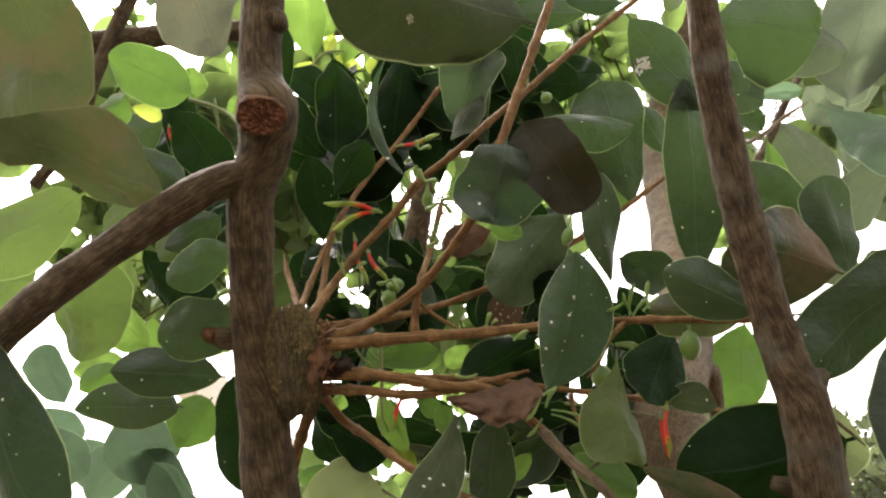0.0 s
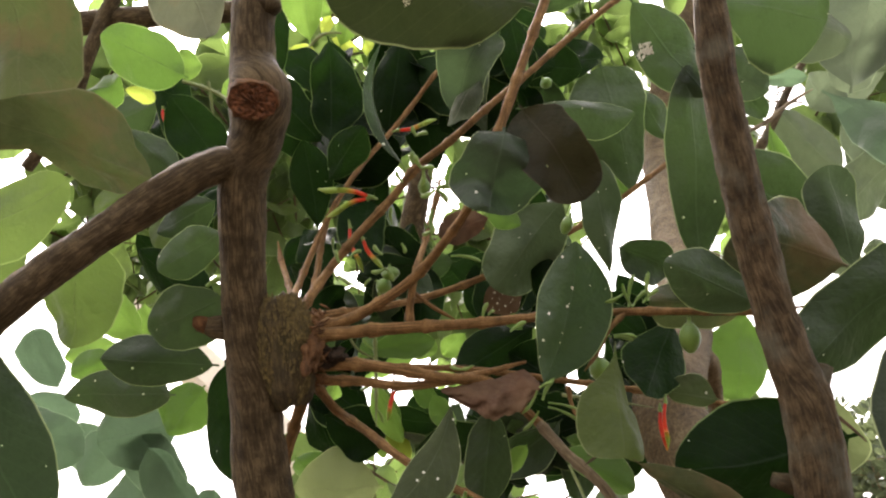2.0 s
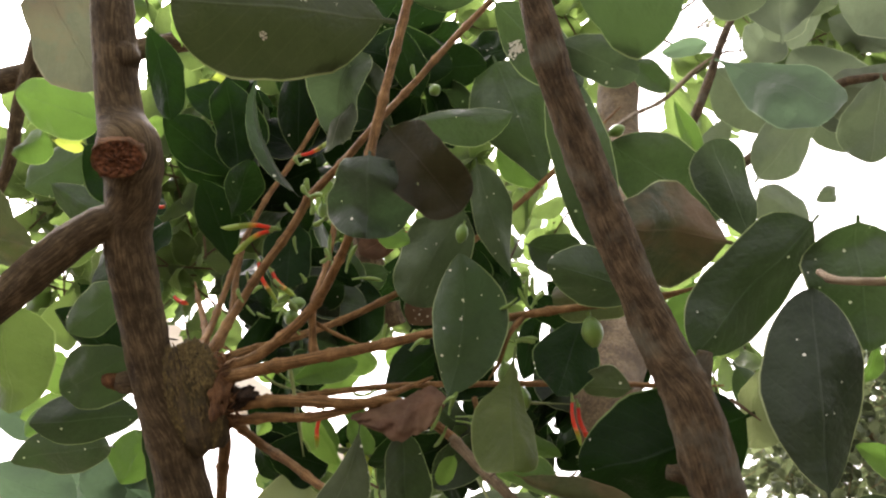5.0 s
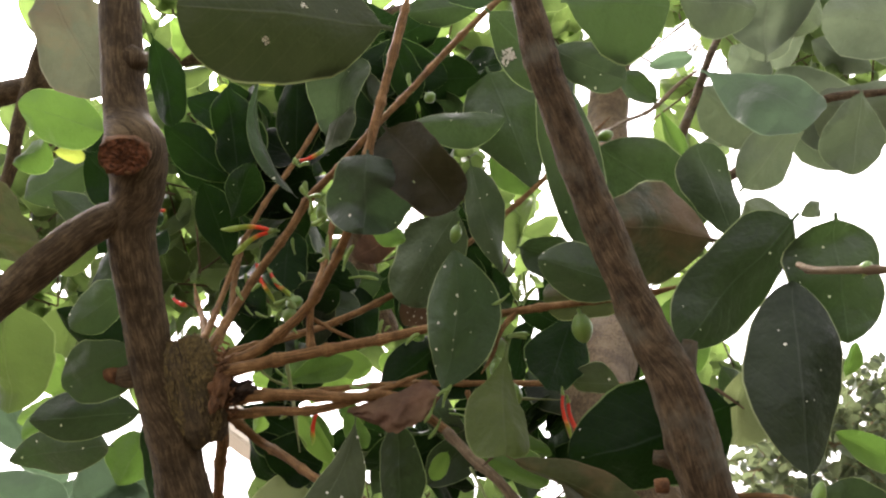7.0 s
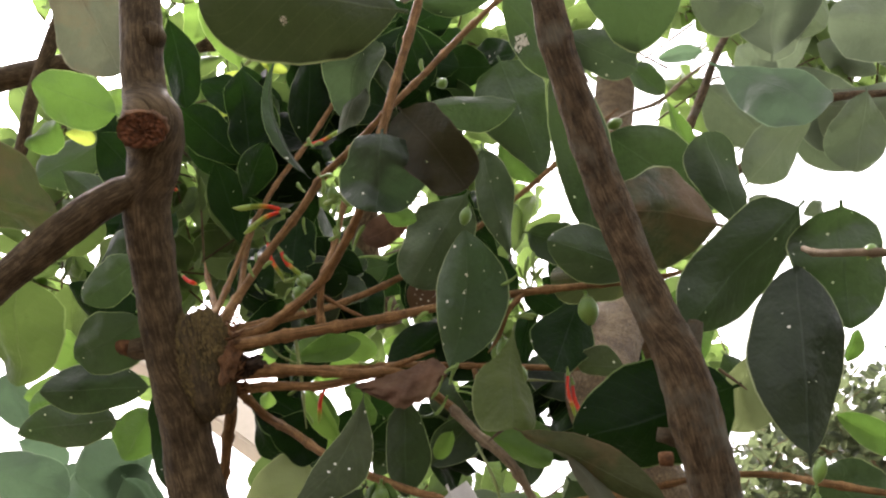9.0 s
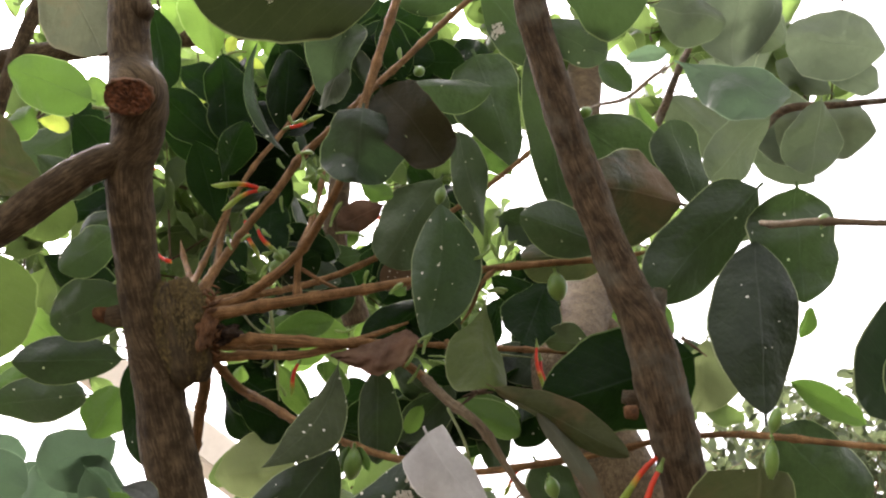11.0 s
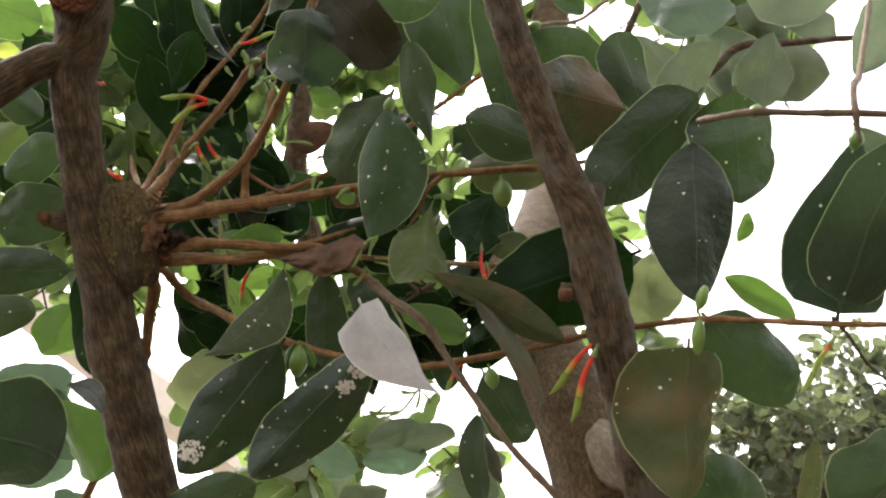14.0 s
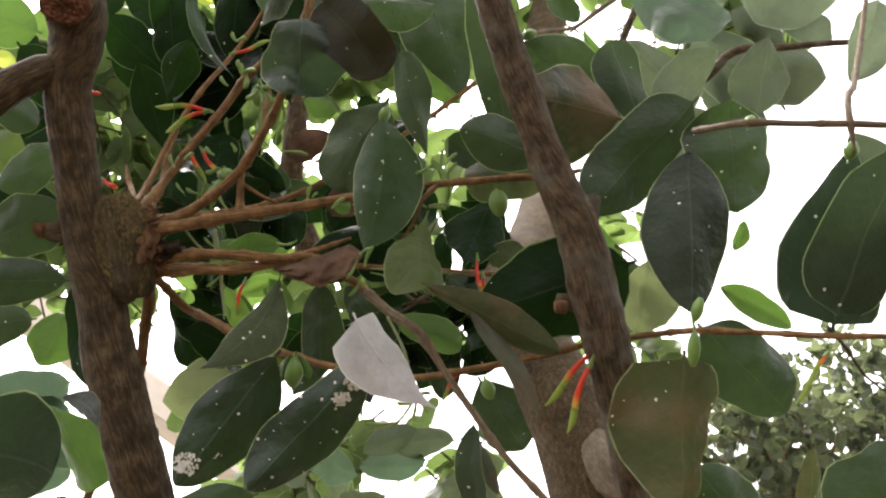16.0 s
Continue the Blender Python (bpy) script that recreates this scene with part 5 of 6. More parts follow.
leaf(mistletoe, "sage", (0.099, 0.411, 1.672), (0.091, 0.361, 1.595), 0.0329, cup=.35, bend=.04, peak=.66, foot=1.8, tip_shape=.45, wave=.6, side=.03, lop=.1, twist=0.0)
# near-black colour stands in for the shade on this leaf's turned-down face
leaf(mistletoe, "deep", (0.208, 0.389, 1.616), (0.122, 0.400, 1.598), 0.0529, cup=.2, wave=.8, foot=.42, tip_shape=.5, twist=.05)
leaf(mistletoe, "deep", (0.143, 0.457, 1.706), (0.118, 0.437, 1.650), 0.0373, cup=.2, tip_shape=.9)
leaf(mistletoe, "olive", (0.181, 0.434, 1.703), (0.123, 0.429, 1.705), 0.0306)
leaf(mistletoe, "mature", (0.113, 0.466, 1.761), (0.150, 0.475, 1.749), 0.0298)
leaf(mistletoe, "deep", (0.064, 0.483, 1.726), (0.083, 0.464, 1.760), 0.0335)
leaf(mistletoe, "deep", (0.063, 0.508, 1.723), (0.008, 0.522, 1.691), 0.037)
leaf(mistletoe, "deep", (0.083, 0.520, 1.683), (0.044, 0.506, 1.703), 0.0349)
leaf(mistletoe, "mature", (0.083, 0.530, 1.726), (0.056, 0.545, 1.698), 0.0319)
leaf(mistletoe, "freckled", (0.011, 0.414, 1.640), (-0.021, 0.373, 1.568), 0.0242, cup=.2, side=-.1, twist=.05, tip_shape=1.15, peak=.5, lop=-.3, foot=.95)
leaf(mistletoe, "mature", (0.032, 0.425, 1.640), (0.027, 0.452, 1.589), 0.0273)
crumpled(mistletoe, [(0.004, 0.428, 1.650), (0.020, 0.425, 1.652), (0.036, 0.423, 1.655), (0.050, 0.425, 1.661), (0.058, 0.421, 1.652)], [(0.006, 0.427, 1.648), (0.019, 0.422, 1.638), (0.033, 0.418, 1.630), (0.047, 0.418, 1.635), (0.058, 0.421, 1.648)])
leaf(mistletoe, "mature", (0.078, 0.510, 1.659), (0.035, 0.526, 1.626), 0.0271)
leaf(mistletoe, "light", (0.079, 0.526, 1.652), (0.119, 0.536, 1.639), 0.0149)
leaf(mistletoe, "worn", (0.091, 0.340, 1.589), (0.154, 0.358, 1.555), 0.0164, cup=.6, roll=10, wave=1.0)
leaf(mistletoe, "silver", (0.063, 0.296, 1.556), (0.095, 0.316, 1.518), 0.0255, cup=.35, peak=.32, twist=.5, tip_shape=1.75, wave=.7, foot=.36, lop=.3, side=.08, bend=.03)
leaf(mistletoe, "tan", (0.112, 0.352, 1.581), (0.143, 0.382, 1.532), 0.0101, cup=.7, roll=10, side=-.05, wave=.9, peak=.45, tip_shape=.8)
leaf(mistletoe, "tan", (0.111, 0.420, 1.541), (0.123, 0.437, 1.509), 0.0072, cup=.9, wave=1.0)
crust(leaf(mistletoe, "spotted", (0.014, 0.400, 1.586), (-0.047, 0.430, 1.527), 0.0399, cup=.3, tip_shape=.7), ((0.86, 0.6, 0.008, 110), (0.7, 0.3, 0.003, 8)), 4)
crust(leaf(mistletoe, "spotted", (0.063, 0.388, 1.572), (-0.006, 0.417, 1.518), 0.0336, cup=.45, bend=.03, tip_shape=.62, foot=.5, peak=.55, lop=-.08, side=0.0, twist=.2), ((0.16, 0.4, 0.0065, 90), (0.27, 0.44, 0.005, 60)), 5)
leaf(mistletoe, "mature", (-0.014, 0.484, 1.532), (-0.076, 0.493, 1.520), 0.0299)
leaf(mistletoe, "host", (0.008, 0.892, 1.664), (0.072, 0.890, 1.684), 0.0316)
leaf(mistletoe, "glossy", (0.113, 0.418, 1.545), (0.111, 0.443, 1.498), 0.018, roll=30)
leaf(mistletoe, "mature", (0.125, 0.550, 1.616), (0.153, 0.575, 1.568), 0.0439)
leaf(mistletoe, "scarred", (0.052, 0.498, 1.759), (0.029, 0.510, 1.734), 0.0259)
leaf(mistletoe, "deep", (0.022, 0.560, 1.748), (0.057, 0.538, 1.789), 0.0426)
leaf(mistletoe, "light", (0.166, 0.695, 1.748), (0.226, 0.693, 1.758), 0.0299)
leaf(mistletoe, "mature", (-0.140, 0.481, 1.682), (-0.212, 0.469, 1.681), 0.0335, cup=.3, tip_shape=.75, wave=.3)
leaf(mistletoe, "mature", (-0.180, 0.522, 1.676), (-0.264, 0.536, 1.678), 0.0341, cup=.3, tip_shape=.75, wave=.3)
leaf(mistletoe, "mature", (-0.118, 0.410, 1.697), (-0.163, 0.418, 1.679), 0.038, cup=.1)
leaf(mistletoe, "deep", (-0.143, 0.481, 1.708), (-0.196, 0.454, 1.751), 0.0343)
leaf(mistletoe, "mature", (-0.128, 0.416, 1.743), (-0.168, 0.426, 1.721), 0.0291)
leaf(mistletoe, "deep", (-0.137, 0.482, 1.687), (-0.133, 0.521, 1.619), 0.0329)
leaf(mistletoe, "deep", (-0.137, 0.425, 1.960), (-0.129, 0.459, 1.896), 0.0315)
leaf(mistletoe, "deep", (-0.229, 0.512, 1.928), (-0.186, 0.544, 1.877), 0.0466, cup=.1)
leaf(mistletoe, "mature", (-0.286, 0.564, 1.931), (-0.239, 0.586, 1.898), 0.0339)
leaf(mistletoe, "mature", (-0.312, 0.672, 2.044), (-0.390, 0.684, 2.013), 0.0551)
leaf(mistletoe, "mature", (-0.189, 0.557, 1.853), (-0.238, 0.569, 1.828), 0.0326)
leaf(mistletoe, "hook", (-0.093, 0.435, 1.563), (-0.111, 0.427, 1.580), 0.0125, side=.2, roll=40)
leaf(mistletoe, "light", (-0.173, 0.556, 1.695), (-0.201, 0.576, 1.664), 0.0377, cup=.3, lop=.2)
leaf(mistletoe, "deep", (-0.107, 0.571, 1.713), (-0.057, 0.586, 1.682), 0.0395)
leaf(mistletoe, "deep", (-0.084, 0.547, 1.672), (-0.041, 0.556, 1.654), 0.0371)
leaf(mistletoe, "deep", (-0.097, 0.563, 1.691), (-0.081, 0.586, 1.652), 0.033)
leaf(mistletoe, "light", (-0.138, 0.713, 1.686), (-0.104, 0.732, 1.656), 0.0449)
leaf(mistletoe, "young", (-0.045, 0.502, 1.681), (-0.025, 0.523, 1.646), 0.0164)
leaf(mistletoe, "light", (-0.039, 0.523, 1.685), (-0.035, 0.541, 1.654), 0.0154)
leaf(mistletoe, "young", (-0.066, 0.492, 1.676), (-0.073, 0.498, 1.665), 0.0102)
leaf(mistletoe, "light", (-0.050, 0.493, 1.697), (-0.004, 0.491, 1.704), 0.0186)
leaf(mistletoe, "light", (-0.057, 0.504, 1.696), (-0.033, 0.497, 1.711), 0.0152)
leaf(mistletoe, "young", (-0.034, 0.502, 1.702), (-0.023, 0.500, 1.706), 0.0083)
leaf(mistletoe, "light", (-0.021, 0.514, 1.682), (-0.004, 0.522, 1.671), 0.0137)
leaf(mistletoe, "light", (0.050, 0.434, 1.688), (0.042, 0.430, 1.695), 0.01)
leaf(mistletoe, "young", (0.054, 0.487, 1.636), (0.042, 0.495, 1.621), 0.0118)
leaf(mistletoe, "light", (0.072, 0.455, 1.625), (0.112, 0.465, 1.604), 0.0208)
leaf(mistletoe, "light", (-0.002, 0.442, 1.652), (0.010, 0.452, 1.633), 0.0138)
leaf(mistletoe, "light", (0.007, 0.382, 1.769), (0.018, 0.390, 1.754), 0.012)
leaf(mistletoe, "light", (0.028, 0.386, 1.741), (0.048, 0.391, 1.733), 0.0138)
leaf(mistletoe, "light", (-0.233, 0.554, 1.977), (-0.312, 0.535, 2.011), 0.0546, cup=.3, tip_shape=.6, wave=.3, lop=-.12, side=0)
leaf(mistletoe, "young", (-0.253, 0.601, 2.011), (-0.259, 0.585, 2.039), 0.0251)
leaf(mistletoe, "light", (-0.316, 0.595, 2.015), (-0.354, 0.603, 1.997), 0.0368)
leaf(mistletoe, "yellow", (-0.323, 0.617, 2.017), (-0.293, 0.624, 2.009), 0.0168)
leaf(mistletoe, "young", (-0.144, 0.611, 2.066), (-0.157, 0.567, 2.142), 0.0475)
leaf(mistletoe, "young", (-0.115, 0.614, 2.063), (-0.104, 0.588, 2.110), 0.026)
leaf(mistletoe, "young", (-0.091, 0.613, 2.068), (-0.087, 0.592, 2.106), 0.0249)
leaf(mistletoe, "yellow", (-0.178, 0.619, 2.068), (-0.172, 0.629, 2.053), 0.0206)
leaf(mistletoe, "yellow", (-0.167, 0.620, 2.069), (-0.140, 0.627, 2.058), 0.0206)
leaf(mistletoe, "yellow", (-0.126, 0.616, 2.079), (-0.098, 0.624, 2.068), 0.0126)
leaf(mistletoe, "yellow", (-0.178, 0.633, 2.045), (-0.161, 0.643, 2.028), 0.0149)
leaf(mistletoe, "young", (-0.233, 0.574, 1.738), (-0.264, 0.554, 1.769), 0.0369)
leaf(mistletoe, "young", (-0.240, 0.578, 1.771), (-0.245, 0.593, 1.743), 0.0226)
leaf(mistletoe, "young", (-0.278, 0.627, 1.756), (-0.319, 0.625, 1.741), 0.0260)
leaf(mistletoe, "light", (-0.265, 0.597, 1.735), (-0.299, 0.604, 1.718), 0.0253)
leaf(mistletoe, "yellow", (-0.257, 0.605, 1.763), (-0.239, 0.615, 1.747), 0.0168)
leaf(mistletoe, "young", (-0.066, 0.611, 1.689), (-0.048, 0.627, 1.663), 0.0176)
leaf(mistletoe, "yellow", (-0.053, 0.651, 1.702), (-0.034, 0.670, 1.670), 0.0186)
leaf(mistletoe, "young", (-0.068, 0.635, 1.738), (-0.029, 0.631, 1.752), 0.0186)
leaf(mistletoe, "young", (-0.044, 0.580, 1.747), (-0.008, 0.588, 1.736), 0.022)
stem(mistletoe, "stem", SHOOT, [((-0.185, 0.629, 2.010), 0.002), ((-0.170, 0.626, 2.036), 0.002), ((-0.150, 0.615, 2.059), 0.0017), ((-0.133, 0.607, 2.074), 0.0017), ((-0.098, 0.616, 2.082), 0.0014)])
stem(mistletoe, "stem", SHOOT, [((-0.252, 0.585, 1.999), 0.0021), ((-0.233, 0.589, 1.995), 0.0021), ((-0.217, 0.593, 1.989), 0.0021), ((-0.195, 0.586, 1.963), 0.0021)])
stem(mistletoe, "stem", SHOOT, [((-0.228, 0.586, 2.000), 0.0016), ((-0.225, 0.597, 1.982), 0.0016), ((-0.223, 0.605, 1.968), 0.0013)])
leaf(mistletoe, "young", (-0.205, 0.631, 2.125), (-0.187, 0.608, 2.167), 0.0359)
leaf(mistletoe, "young", (-0.137, 0.652, 2.136), (-0.155, 0.633, 2.167), 0.0306)
leaf(mistletoe, "young", (-0.076, 0.655, 2.137), (-0.057, 0.638, 2.169), 0.0282)
leaf(mistletoe, "yellow", (-0.135, 0.615, 2.081), (-0.126, 0.605, 2.098), 0.0137)
leaf(mistletoe, "young", (-0.156, 0.639, 2.076), (-0.130, 0.650, 2.059), 0.0234)
leaf(mistletoe, "yellow", (-0.092, 0.618, 2.079), (-0.082, 0.627, 2.065), 0.0149)
leaf(mistletoe, "young", (-0.190, 0.646, 2.020), (-0.167, 0.657, 2.003), 0.0229)
leaf(mistletoe, "young", (-0.223, 0.610, 1.999), (-0.201, 0.604, 2.011), 0.0218)
leaf(mistletoe, "light", (-0.073, 0.675, 2.164), (-0.035, 0.664, 2.187), 0.0379)
leaf(mistletoe, "young", (-0.098, 0.633, 1.770), (-0.117, 0.641, 1.753), 0.0192)
leaf(mistletoe, "young", (-0.040, 0.645, 1.754), (-0.074, 0.653, 1.737), 0.0211)
leaf(mistletoe, "yellow", (0.086, 0.620, 2.009), (0.056, 0.609, 2.025), 0.0213)
leaf(mistletoe, "young", (0.074, 0.604, 2.038), (0.096, 0.624, 2.003), 0.0319)
leaf(mistletoe, "young", (-0.101, 0.651, 1.704), (-0.070, 0.659, 1.693), 0.0279)
leaf(mistletoe, "young", (0.013, 0.619, 1.764), (-0.006, 0.628, 1.748), 0.0186)
leaf(mistletoe, "light", (0.043, 0.581, 1.672), (0.068, 0.578, 1.680), 0.0165)
flower((-0.046, 0.440, 1.782), (-0.079, 0.435, 1.787), 0.0048, .3)
flower((-0.047, 0.440, 1.781), (-0.074, 0.444, 1.771), 0.0048, .28)
flower((-0.059, 0.452, 1.767), (-0.052, 0.467, 1.741), 0.0037, .55)
flower((-0.050, 0.452, 1.758), (-0.038, 0.463, 1.741), 0.0041, .5)
flower((-0.032, 0.455, 1.846), (-0.005, 0.453, 1.852), 0.004, .4)
flower((0.173, 0.374, 1.560), (0.146, 0.386, 1.540), 0.0042, .45)
flower((0.169, 0.368, 1.551), (0.154, 0.383, 1.524), 0.0044, .5)
flower((0.125, 0.422, 1.642), (0.125, 0.434, 1.620), 0.003, .6)
flower((0.269, 0.339, 1.536), (0.253, 0.349, 1.519), 0.0035, .12)
flower((-0.025, 0.479, 1.669), (-0.033, 0.489, 1.650), 0.0037, .6)
flower((-0.134, 0.495, 1.771), (-0.124, 0.498, 1.763), 0.0041, .9)
flower((-0.137, 0.464, 1.827), (-0.131, 0.465, 1.825), 0.0033, .9)
flower((0.107, 0.416, 1.570), (0.096, 0.423, 1.558), 0.0028, .5)
flower((0.012, 0.593, 1.856), (0.027, 0.597, 1.848), 0.0045, .9)
flower((0.130, 0.461, 1.650), (0.133, 0.473, 1.629), 0.0037, .9)
flower((-0.289, 0.636, 2.007), (-0.286, 0.645, 1.992), 0.0045, .9)
berry((0.141, 0.416, 1.685), (0.142, 0.424, 1.671), 0.0121)
berry((0.091, 0.426, 1.668), (0.094, 0.433, 1.657), 0.0122)
berry((0.097, 0.452, 1.662), (0.099, 0.459, 1.650), 0.0113)
berry((-0.029, 0.431, 1.727), (-0.028, 0.435, 1.720), 0.0111)
berry((-0.036, 0.435, 1.719), (-0.029, 0.438, 1.715), 0.0104)
berry((0.018, 0.421, 1.589), (0.015, 0.429, 1.575), 0.0107)
berry((0.208, 0.324, 1.546), (0.206, 0.331, 1.533), 0.0059)
berry((0.208, 0.321, 1.550), (0.212, 0.317, 1.559), 0.0054)
berry((0.066, 0.418, 1.860), (0.070, 0.421, 1.855), 0.0083)
berry((0.250, 0.306, 1.639), (0.253, 0.304, 1.644), 0.0059)
berry((0.291, 0.306, 1.617), (0.294, 0.302, 1.624), 0.0067)
berry((0.078, 0.410, 1.750), (0.074, 0.415, 1.741), 0.0072)
berry((0.171, 0.409, 1.798), (0.180, 0.408, 1.801), 0.0075)
berry((0.165, 0.408, 1.798), (0.163, 0.403, 1.808), 0.0075)
berry((-0.011, 0.432, 1.791), (-0.010, 0.437, 1.781), 0.0079)
berry((0.120, 0.398, 1.559), (0.122, 0.403, 1.550), 0.0076)
bud((-0.009, 0.392, 1.772), (-0.016, 0.388, 1.778), 0.005)
bud((-0.009, 0.392, 1.772), (0.000, 0.390, 1.774), 0.0047)
bud((-0.008, 0.392, 1.771), (-0.006, 0.398, 1.761), 0.0054)
bud((-0.000, 0.398, 1.762), (0.008, 0.396, 1.765), 0.005)
bud((-0.001, 0.398, 1.761), (-0.009, 0.402, 1.754), 0.005)
bud((0.000, 0.398, 1.761), (0.010, 0.401, 1.756), 0.0047)
bud((-0.012, 0.382, 1.788), (-0.017, 0.379, 1.793), 0.0043)
bud((-0.012, 0.382, 1.788), (-0.005, 0.380, 1.792), 0.0043)
bud((-0.030, 0.421, 1.721), (-0.039, 0.424, 1.716), 0.0047)
bud((-0.030, 0.421, 1.721), (-0.022, 0.425, 1.715), 0.0047)
bud((-0.032, 0.417, 1.728), (-0.040, 0.415, 1.732), 0.0043)
bud((0.026, 0.401, 1.755), (0.033, 0.398, 1.761), 0.0043)
bud((-0.020, 0.396, 1.765), (-0.027, 0.393, 1.770), 0.004)
bud((-0.021, 0.414, 1.734), (-0.016, 0.417, 1.729), 0.004)
bud((-0.057, 0.420, 1.723), (-0.063, 0.416, 1.731), 0.004)
bud((-0.051, 0.418, 1.727), (-0.045, 0.415, 1.733), 0.004)
bud((-0.004, 0.407, 1.745), (0.001, 0.411, 1.738), 0.0047)
bud((-0.001, 0.409, 1.742), (-0.008, 0.413, 1.735), 0.004)
stem(mistletoe, "stem", SHOOT, [((-0.038, 0.449, 1.693), 0.0014), ((-0.037, 0.464, 1.668), 0.0014), ((-0.037, 0.478, 1.643), 0.0012)])
stem(mistletoe, "stem", SHOOT, [((0.073, 0.454, 1.656), 0.001), ((0.100, 0.457, 1.654), 0.001), ((0.126, 0.460, 1.651), 0.0008)])
stem(mistletoe, "stem", SHOOT, [((-0.053, 0.430, 1.686), 0.0008), ((-0.046, 0.455, 1.682), 0.0009), ((-0.033, 0.469, 1.680), 0.0007)])
stem(mistletoe, "stem", SHOOT, [((0.071, 0.409, 1.604), 0.0009), ((0.079, 0.409, 1.583), 0.0009), ((0.082, 0.422, 1.559), 0.0008)])
stem(mistletoe, "stem", SHOOT, [((0.082, 0.422, 1.559), 0.0009), ((0.071, 0.418, 1.546), 0.0009), ((0.058, 0.420, 1.544), 0.0007)])
bud((0.071, 0.418, 1.547), (0.052, 0.420, 1.543), 0.0042)
bud((0.082, 0.413, 1.555), (0.071, 0.414, 1.553), 0.0036)
bud((0.081, 0.411, 1.558), (0.093, 0.409, 1.562), 0.0036)
bud((-0.038, 0.455, 1.683), (-0.049, 0.452, 1.688), 0.0031)
bud((-0.037, 0.464, 1.668), (-0.046, 0.469, 1.658), 0.0035)
bud((-0.037, 0.473, 1.653), (-0.029, 0.477, 1.645), 0.0035)
bud((0.018, 0.406, 1.653), (0.008, 0.406, 1.652), 0.0031)
bud((0.022, 0.405, 1.655), (0.016, 0.407, 1.651), 0.0031)
bud((0.057, 0.408, 1.644), (0.064, 0.405, 1.649), 0.0036)
bud((0.056, 0.409, 1.643), (0.051, 0.417, 1.628), 0.003)
bud((0.099, 0.415, 1.676), (0.112, 0.415, 1.678), 0.0041)
bud((0.098, 0.415, 1.676), (0.090, 0.413, 1.679), 0.0035)
bud((-0.034, 0.460, 1.715), (-0.042, 0.455, 1.723), 0.0032)
bud((-0.066, 0.469, 1.736), (-0.074, 0.465, 1.742), 0.003)
bud((-0.031, 0.444, 1.764), (-0.035, 0.437, 1.775), 0.0037)
bud((0.014, 0.388, 1.766), (0.011, 0.383, 1.774), 0.003)
bud((-0.016, 0.423, 1.792), (-0.022, 0.417, 1.803), 0.0058)
bud((-0.005, 0.427, 1.787), (-0.009, 0.423, 1.793), 0.0044)
bud((-0.054, 0.462, 1.730), (-0.065, 0.461, 1.732), 0.0037)
bud((-0.050, 0.464, 1.727), (-0.046, 0.459, 1.737), 0.0033)
bud((0.108, 0.412, 1.693), (0.105, 0.401, 1.712), 0.0038)
bud((0.110, 0.412, 1.693), (0.116, 0.405, 1.705), 0.0035)
bud((0.110, 0.412, 1.693), (0.099, 0.405, 1.704), 0.0032)
bud((0.099, 0.415, 1.677), (0.114, 0.414, 1.680), 0.0038)
bud((0.027, 0.412, 1.685), (0.027, 0.406, 1.695), 0.0038)
bud((0.030, 0.411, 1.687), (0.033, 0.409, 1.691), 0.0029)
bud((0.059, 0.416, 1.640), (0.062, 0.409, 1.654), 0.0043)
bud((0.057, 0.419, 1.635), (0.051, 0.426, 1.622), 0.0034)
bud((0.062, 0.418, 1.637), (0.085, 0.421, 1.634), 0.0028)
bud((0.062, 0.417, 1.639), (0.092, 0.419, 1.639), 0.0028)
bud((0.057, 0.421, 1.865), (0.050, 0.414, 1.879), 0.0052)
bud((0.042, 0.406, 1.675), (0.050, 0.401, 1.683), 0.004)
bud((-0.001, 0.428, 1.740), (-0.014, 0.422, 1.753), 0.0037)
bud((-0.004, 0.429, 1.739), (-0.011, 0.416, 1.764), 0.0037)
bud((0.005, 0.420, 1.734), (0.010, 0.410, 1.752), 0.0043)
bud((0.103, 0.394, 1.693), (0.093, 0.399, 1.685), 0.0033)
bud((0.112, 0.378, 1.681), (0.107, 0.370, 1.696), 0.0038)
bud((0.109, 0.379, 1.680), (0.116, 0.373, 1.689), 0.0032)
bud((0.082, 0.478, 1.582), (0.083, 0.486, 1.566), 0.0035)
bud((0.082, 0.480, 1.579), (0.092, 0.483, 1.572), 0.0031)
bud((0.008, 0.422, 1.730), (0.030, 0.421, 1.732), 0.0036)
bud((-0.073, 0.478, 1.762), (-0.077, 0.472, 1.772), 0.0031)
bud((-0.152, 0.467, 1.731), (-0.140, 0.462, 1.741), 0.0067)
bud((0.155, 0.526, 1.679), (0.165, 0.531, 1.671), 0.0046)
dried_calyx((0.087, 0.406, 1.610), .012)
leaf(host_tree, "cool", (-0.289, 0.837, 1.754), (-0.372, 0.830, 1.727), 0.0666, cup=.3, tip_shape=.5)
GAPS.append(((-0.026, 0.532, 1.712), (-0.115, 1.465, 2.087), .008))
GAPS.append(((-0.080, 0.540, 1.691), (-0.259, 1.487, 2.033), .006))
GAPS.append(((-0.041, 0.546, 1.685), (-0.155, 1.503, 2.017), .012))
GAPS.append(((0.155, 0.508, 1.773), (0.367, 1.400, 2.250), .012))
GAPS.append(((-0.005, 0.483, 1.799), (-0.059, 1.335, 2.322), 0.016))
GAPS.append(((-0.011, 0.472, 1.818), (-0.074, 1.305, 2.372), 0.01))
GAPS.append(((0.111, 0.469, 1.835), (0.252, 1.298, 2.417), 0.018))
GAPS.append(((0.125, 0.496, 1.790), (0.289, 1.369, 2.298), 0.016))
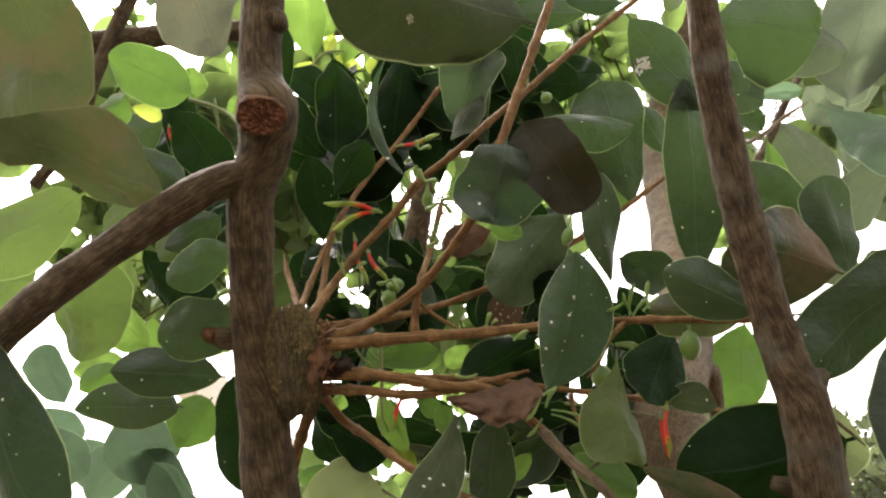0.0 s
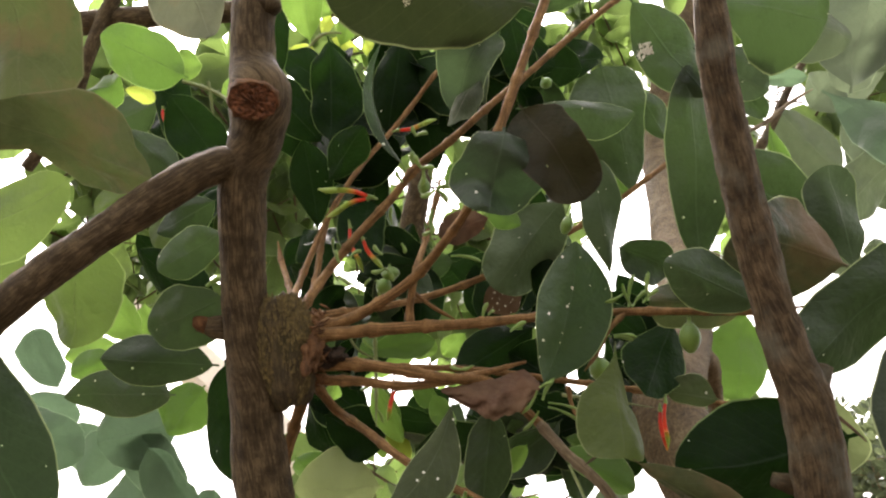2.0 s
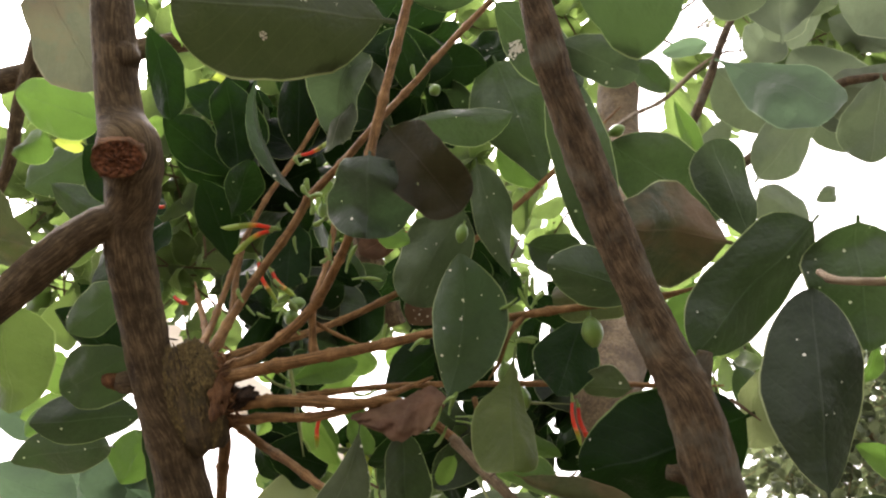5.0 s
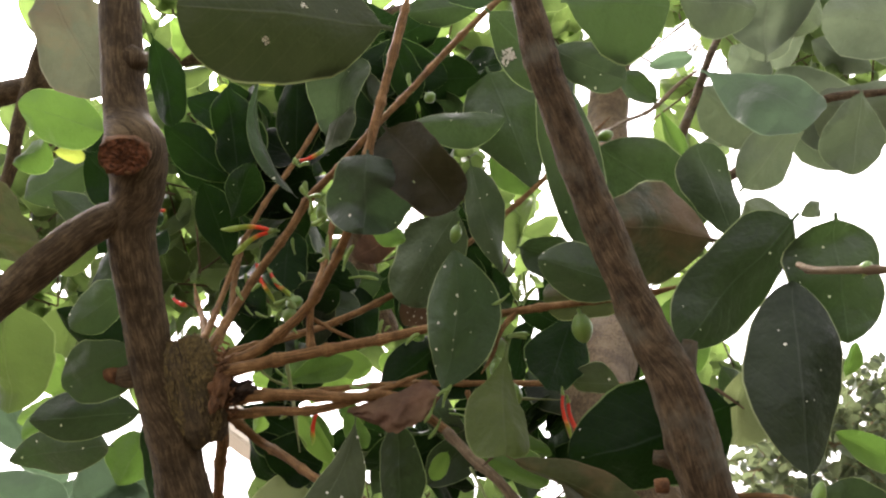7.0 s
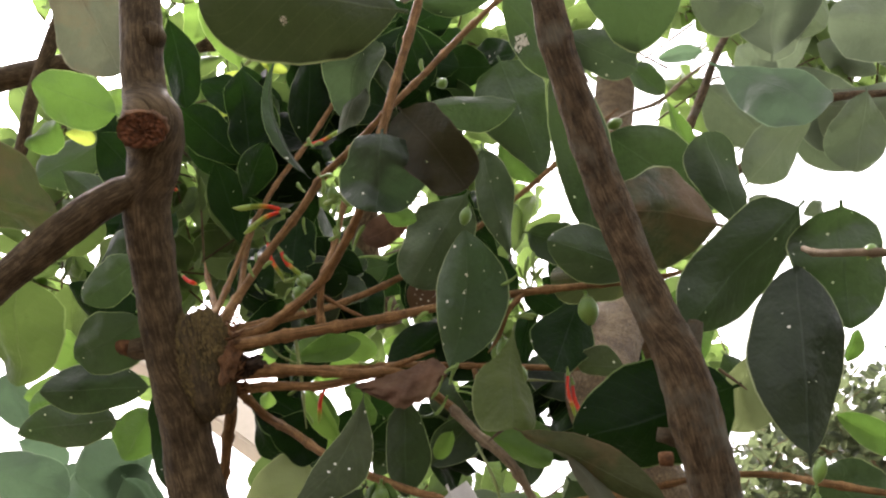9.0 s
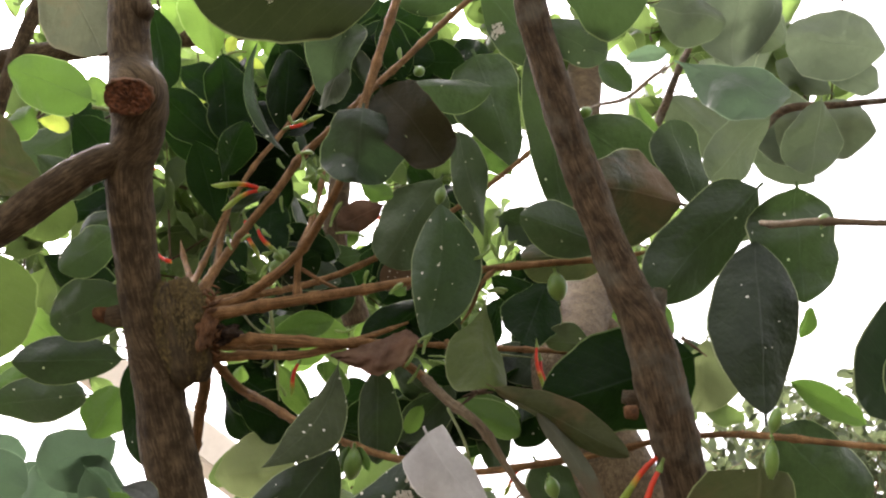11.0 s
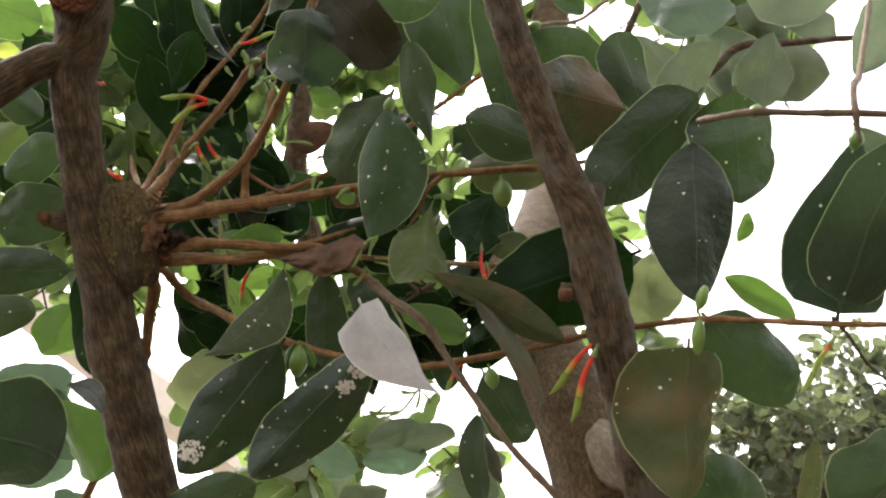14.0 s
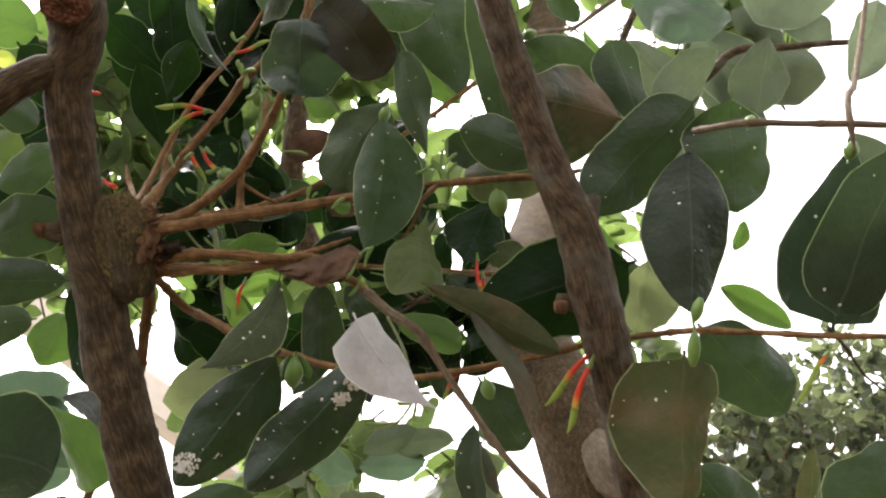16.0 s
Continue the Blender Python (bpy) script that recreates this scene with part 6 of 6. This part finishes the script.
GAPS.append(((0.227, 0.453, 1.876), (0.561, 1.254, 2.526), 0.014))
GAPS.append(((0.246, 0.486, 1.819), (0.611, 1.344, 2.374), 0.016))
GAPS.append(((0.111, 0.449, 1.810), (0.166, 1.249, 2.420), 0.018))
GAPS.append(((0.021, 0.468, 1.759), (-0.079, 1.287, 2.342), 0.014))
GAPS.append(((0.297, 0.464, 1.786), (0.659, 1.291, 2.358), 0.02))
GAPS.append(((0.214, 0.429, 1.843), (0.439, 1.198, 2.511), 0.014))
GAPS.append(((0.363, 0.475, 1.768), (0.836, 1.321, 2.310), 0.03))
GAPS.append(((-0.212, 0.475, 1.793), (-0.611, 1.313, 2.303), 0.012))
GAPS.append(((-0.196, 0.408, 1.911), (-0.567, 1.136, 2.619), 0.02))
GAPS.append(((-0.182, 0.417, 1.897), (-0.530, 1.159, 2.583), 0.014))
GAPS.append(((-0.069, 0.504, 1.756), (-0.229, 1.391, 2.205), 0.006))
GAPS.append(((0.113, 0.508, 1.768), (0.255, 1.400, 2.239), 0.01))
GAPS.append(((0.062, 0.549, 1.600), (0.011, 1.493, 1.925), 0.012))
GAPS.append(((0.107, 0.557, 1.577), (0.130, 1.515, 1.862), 0.012))
GAPS.append(((0.069, 0.566, 1.540), (0.029, 1.539, 1.766), 0.016))
GAPS.append(((-0.001, 0.543, 1.595), (-0.158, 1.479, 1.911), 0.007))
GAPS.append(((0.076, 0.547, 1.606), (0.048, 1.488, 1.942), 0.006))
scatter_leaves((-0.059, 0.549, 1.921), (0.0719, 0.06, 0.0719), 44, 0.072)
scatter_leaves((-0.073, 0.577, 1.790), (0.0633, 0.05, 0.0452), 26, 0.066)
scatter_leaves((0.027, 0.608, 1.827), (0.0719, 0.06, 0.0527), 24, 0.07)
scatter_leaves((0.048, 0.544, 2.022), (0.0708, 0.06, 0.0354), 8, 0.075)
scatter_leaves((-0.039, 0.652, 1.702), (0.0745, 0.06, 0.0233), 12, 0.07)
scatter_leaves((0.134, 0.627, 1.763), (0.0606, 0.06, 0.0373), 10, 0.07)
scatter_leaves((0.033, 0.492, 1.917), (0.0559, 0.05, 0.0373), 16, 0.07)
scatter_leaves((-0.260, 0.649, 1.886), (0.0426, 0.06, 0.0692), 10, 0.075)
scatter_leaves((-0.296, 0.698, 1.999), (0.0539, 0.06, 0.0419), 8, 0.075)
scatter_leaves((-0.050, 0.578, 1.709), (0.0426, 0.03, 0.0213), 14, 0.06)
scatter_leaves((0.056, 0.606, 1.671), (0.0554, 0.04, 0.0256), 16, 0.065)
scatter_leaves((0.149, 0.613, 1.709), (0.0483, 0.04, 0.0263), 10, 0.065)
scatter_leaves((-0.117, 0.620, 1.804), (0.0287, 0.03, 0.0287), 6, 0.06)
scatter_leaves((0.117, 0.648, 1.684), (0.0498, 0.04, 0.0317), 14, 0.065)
leaf(mistletoe, "light", (0.133, 0.511, 1.825), (0.105, 0.493, 1.857), 0.0272, cup=.3, wave=.8)
leaf(mistletoe, "freckled", (0.162, 0.451, 1.653), (0.134, 0.454, 1.659), 0.0193, cup=.2, lop=.3)
leaf(host_tree, "light", (-0.156, 0.514, 1.606), (-0.123, 0.521, 1.554), 0.0374, cup=.3, wave=.8)
leaf(mistletoe, "dry", (0.032, 0.515, 1.812), (-0.006, 0.519, 1.798), 0.0256, cup=.3)
leaf(mistletoe, "light", (0.016, 0.418, 1.591), (0.009, 0.425, 1.577), 0.0075, cup=.9)
leaf(mistletoe, "light", (0.020, 0.420, 1.591), (0.025, 0.427, 1.578), 0.0063, cup=.9)

# ---- added leaf masses out of view, then leaves of the trees behind ----
# these three are made up: overhead, left and right, to block sky light
canopy((0.0, -0.5, 3.1), (2.6, 1.0, 0.45), 1500, .10)
canopy((-1.9, 0.6, 2.3), (0.6, 1.2, 0.8), 700, .10)
canopy((2.2, 0.2, 2.4), (0.6, 1.0, 0.8), 600, .10)
canopy((-0.071, 1.084, 2.558), (0.3294, 0.3, 0.1298), 260, 0.085)
canopy((0.581, 1.220, 2.588), (0.2449, 0.3, 0.1597), 130, 0.085)
canopy((0.581, 0.963, 2.294), (0.1278, 0.2, 0.0559), 70, 0.085)
canopy((-0.531, 1.196, 2.314), (0.2595, 0.3, 0.2296), 420, 0.085)
canopy((-0.086, 1.434, 2.347), (0.3394, 0.3, 0.2602), 520, 0.085)
canopy((-0.462, 1.136, 2.448), (0.2296, 0.3, 0.1497), 200, 0.085)
canopy((0.228, 1.123, 2.521), (0.1198, 0.3, 0.0998), 90, 0.085)
canopy((-0.048, 1.478, 1.800), (0.2296, 0.25, 0.0798), 120, 0.085)
canopy((-0.050, 1.171, 1.737), (0.1357, 0.2, 0.0639), 24, 0.085)
canopy((0.448, 1.414, 2.106), (0.1171, 0.25, 0.1703), 60, 0.08)
far_crown((2.179, 5.000, 2.549), (0.9981, 0.8, 0.6654), 2900, 0.1)
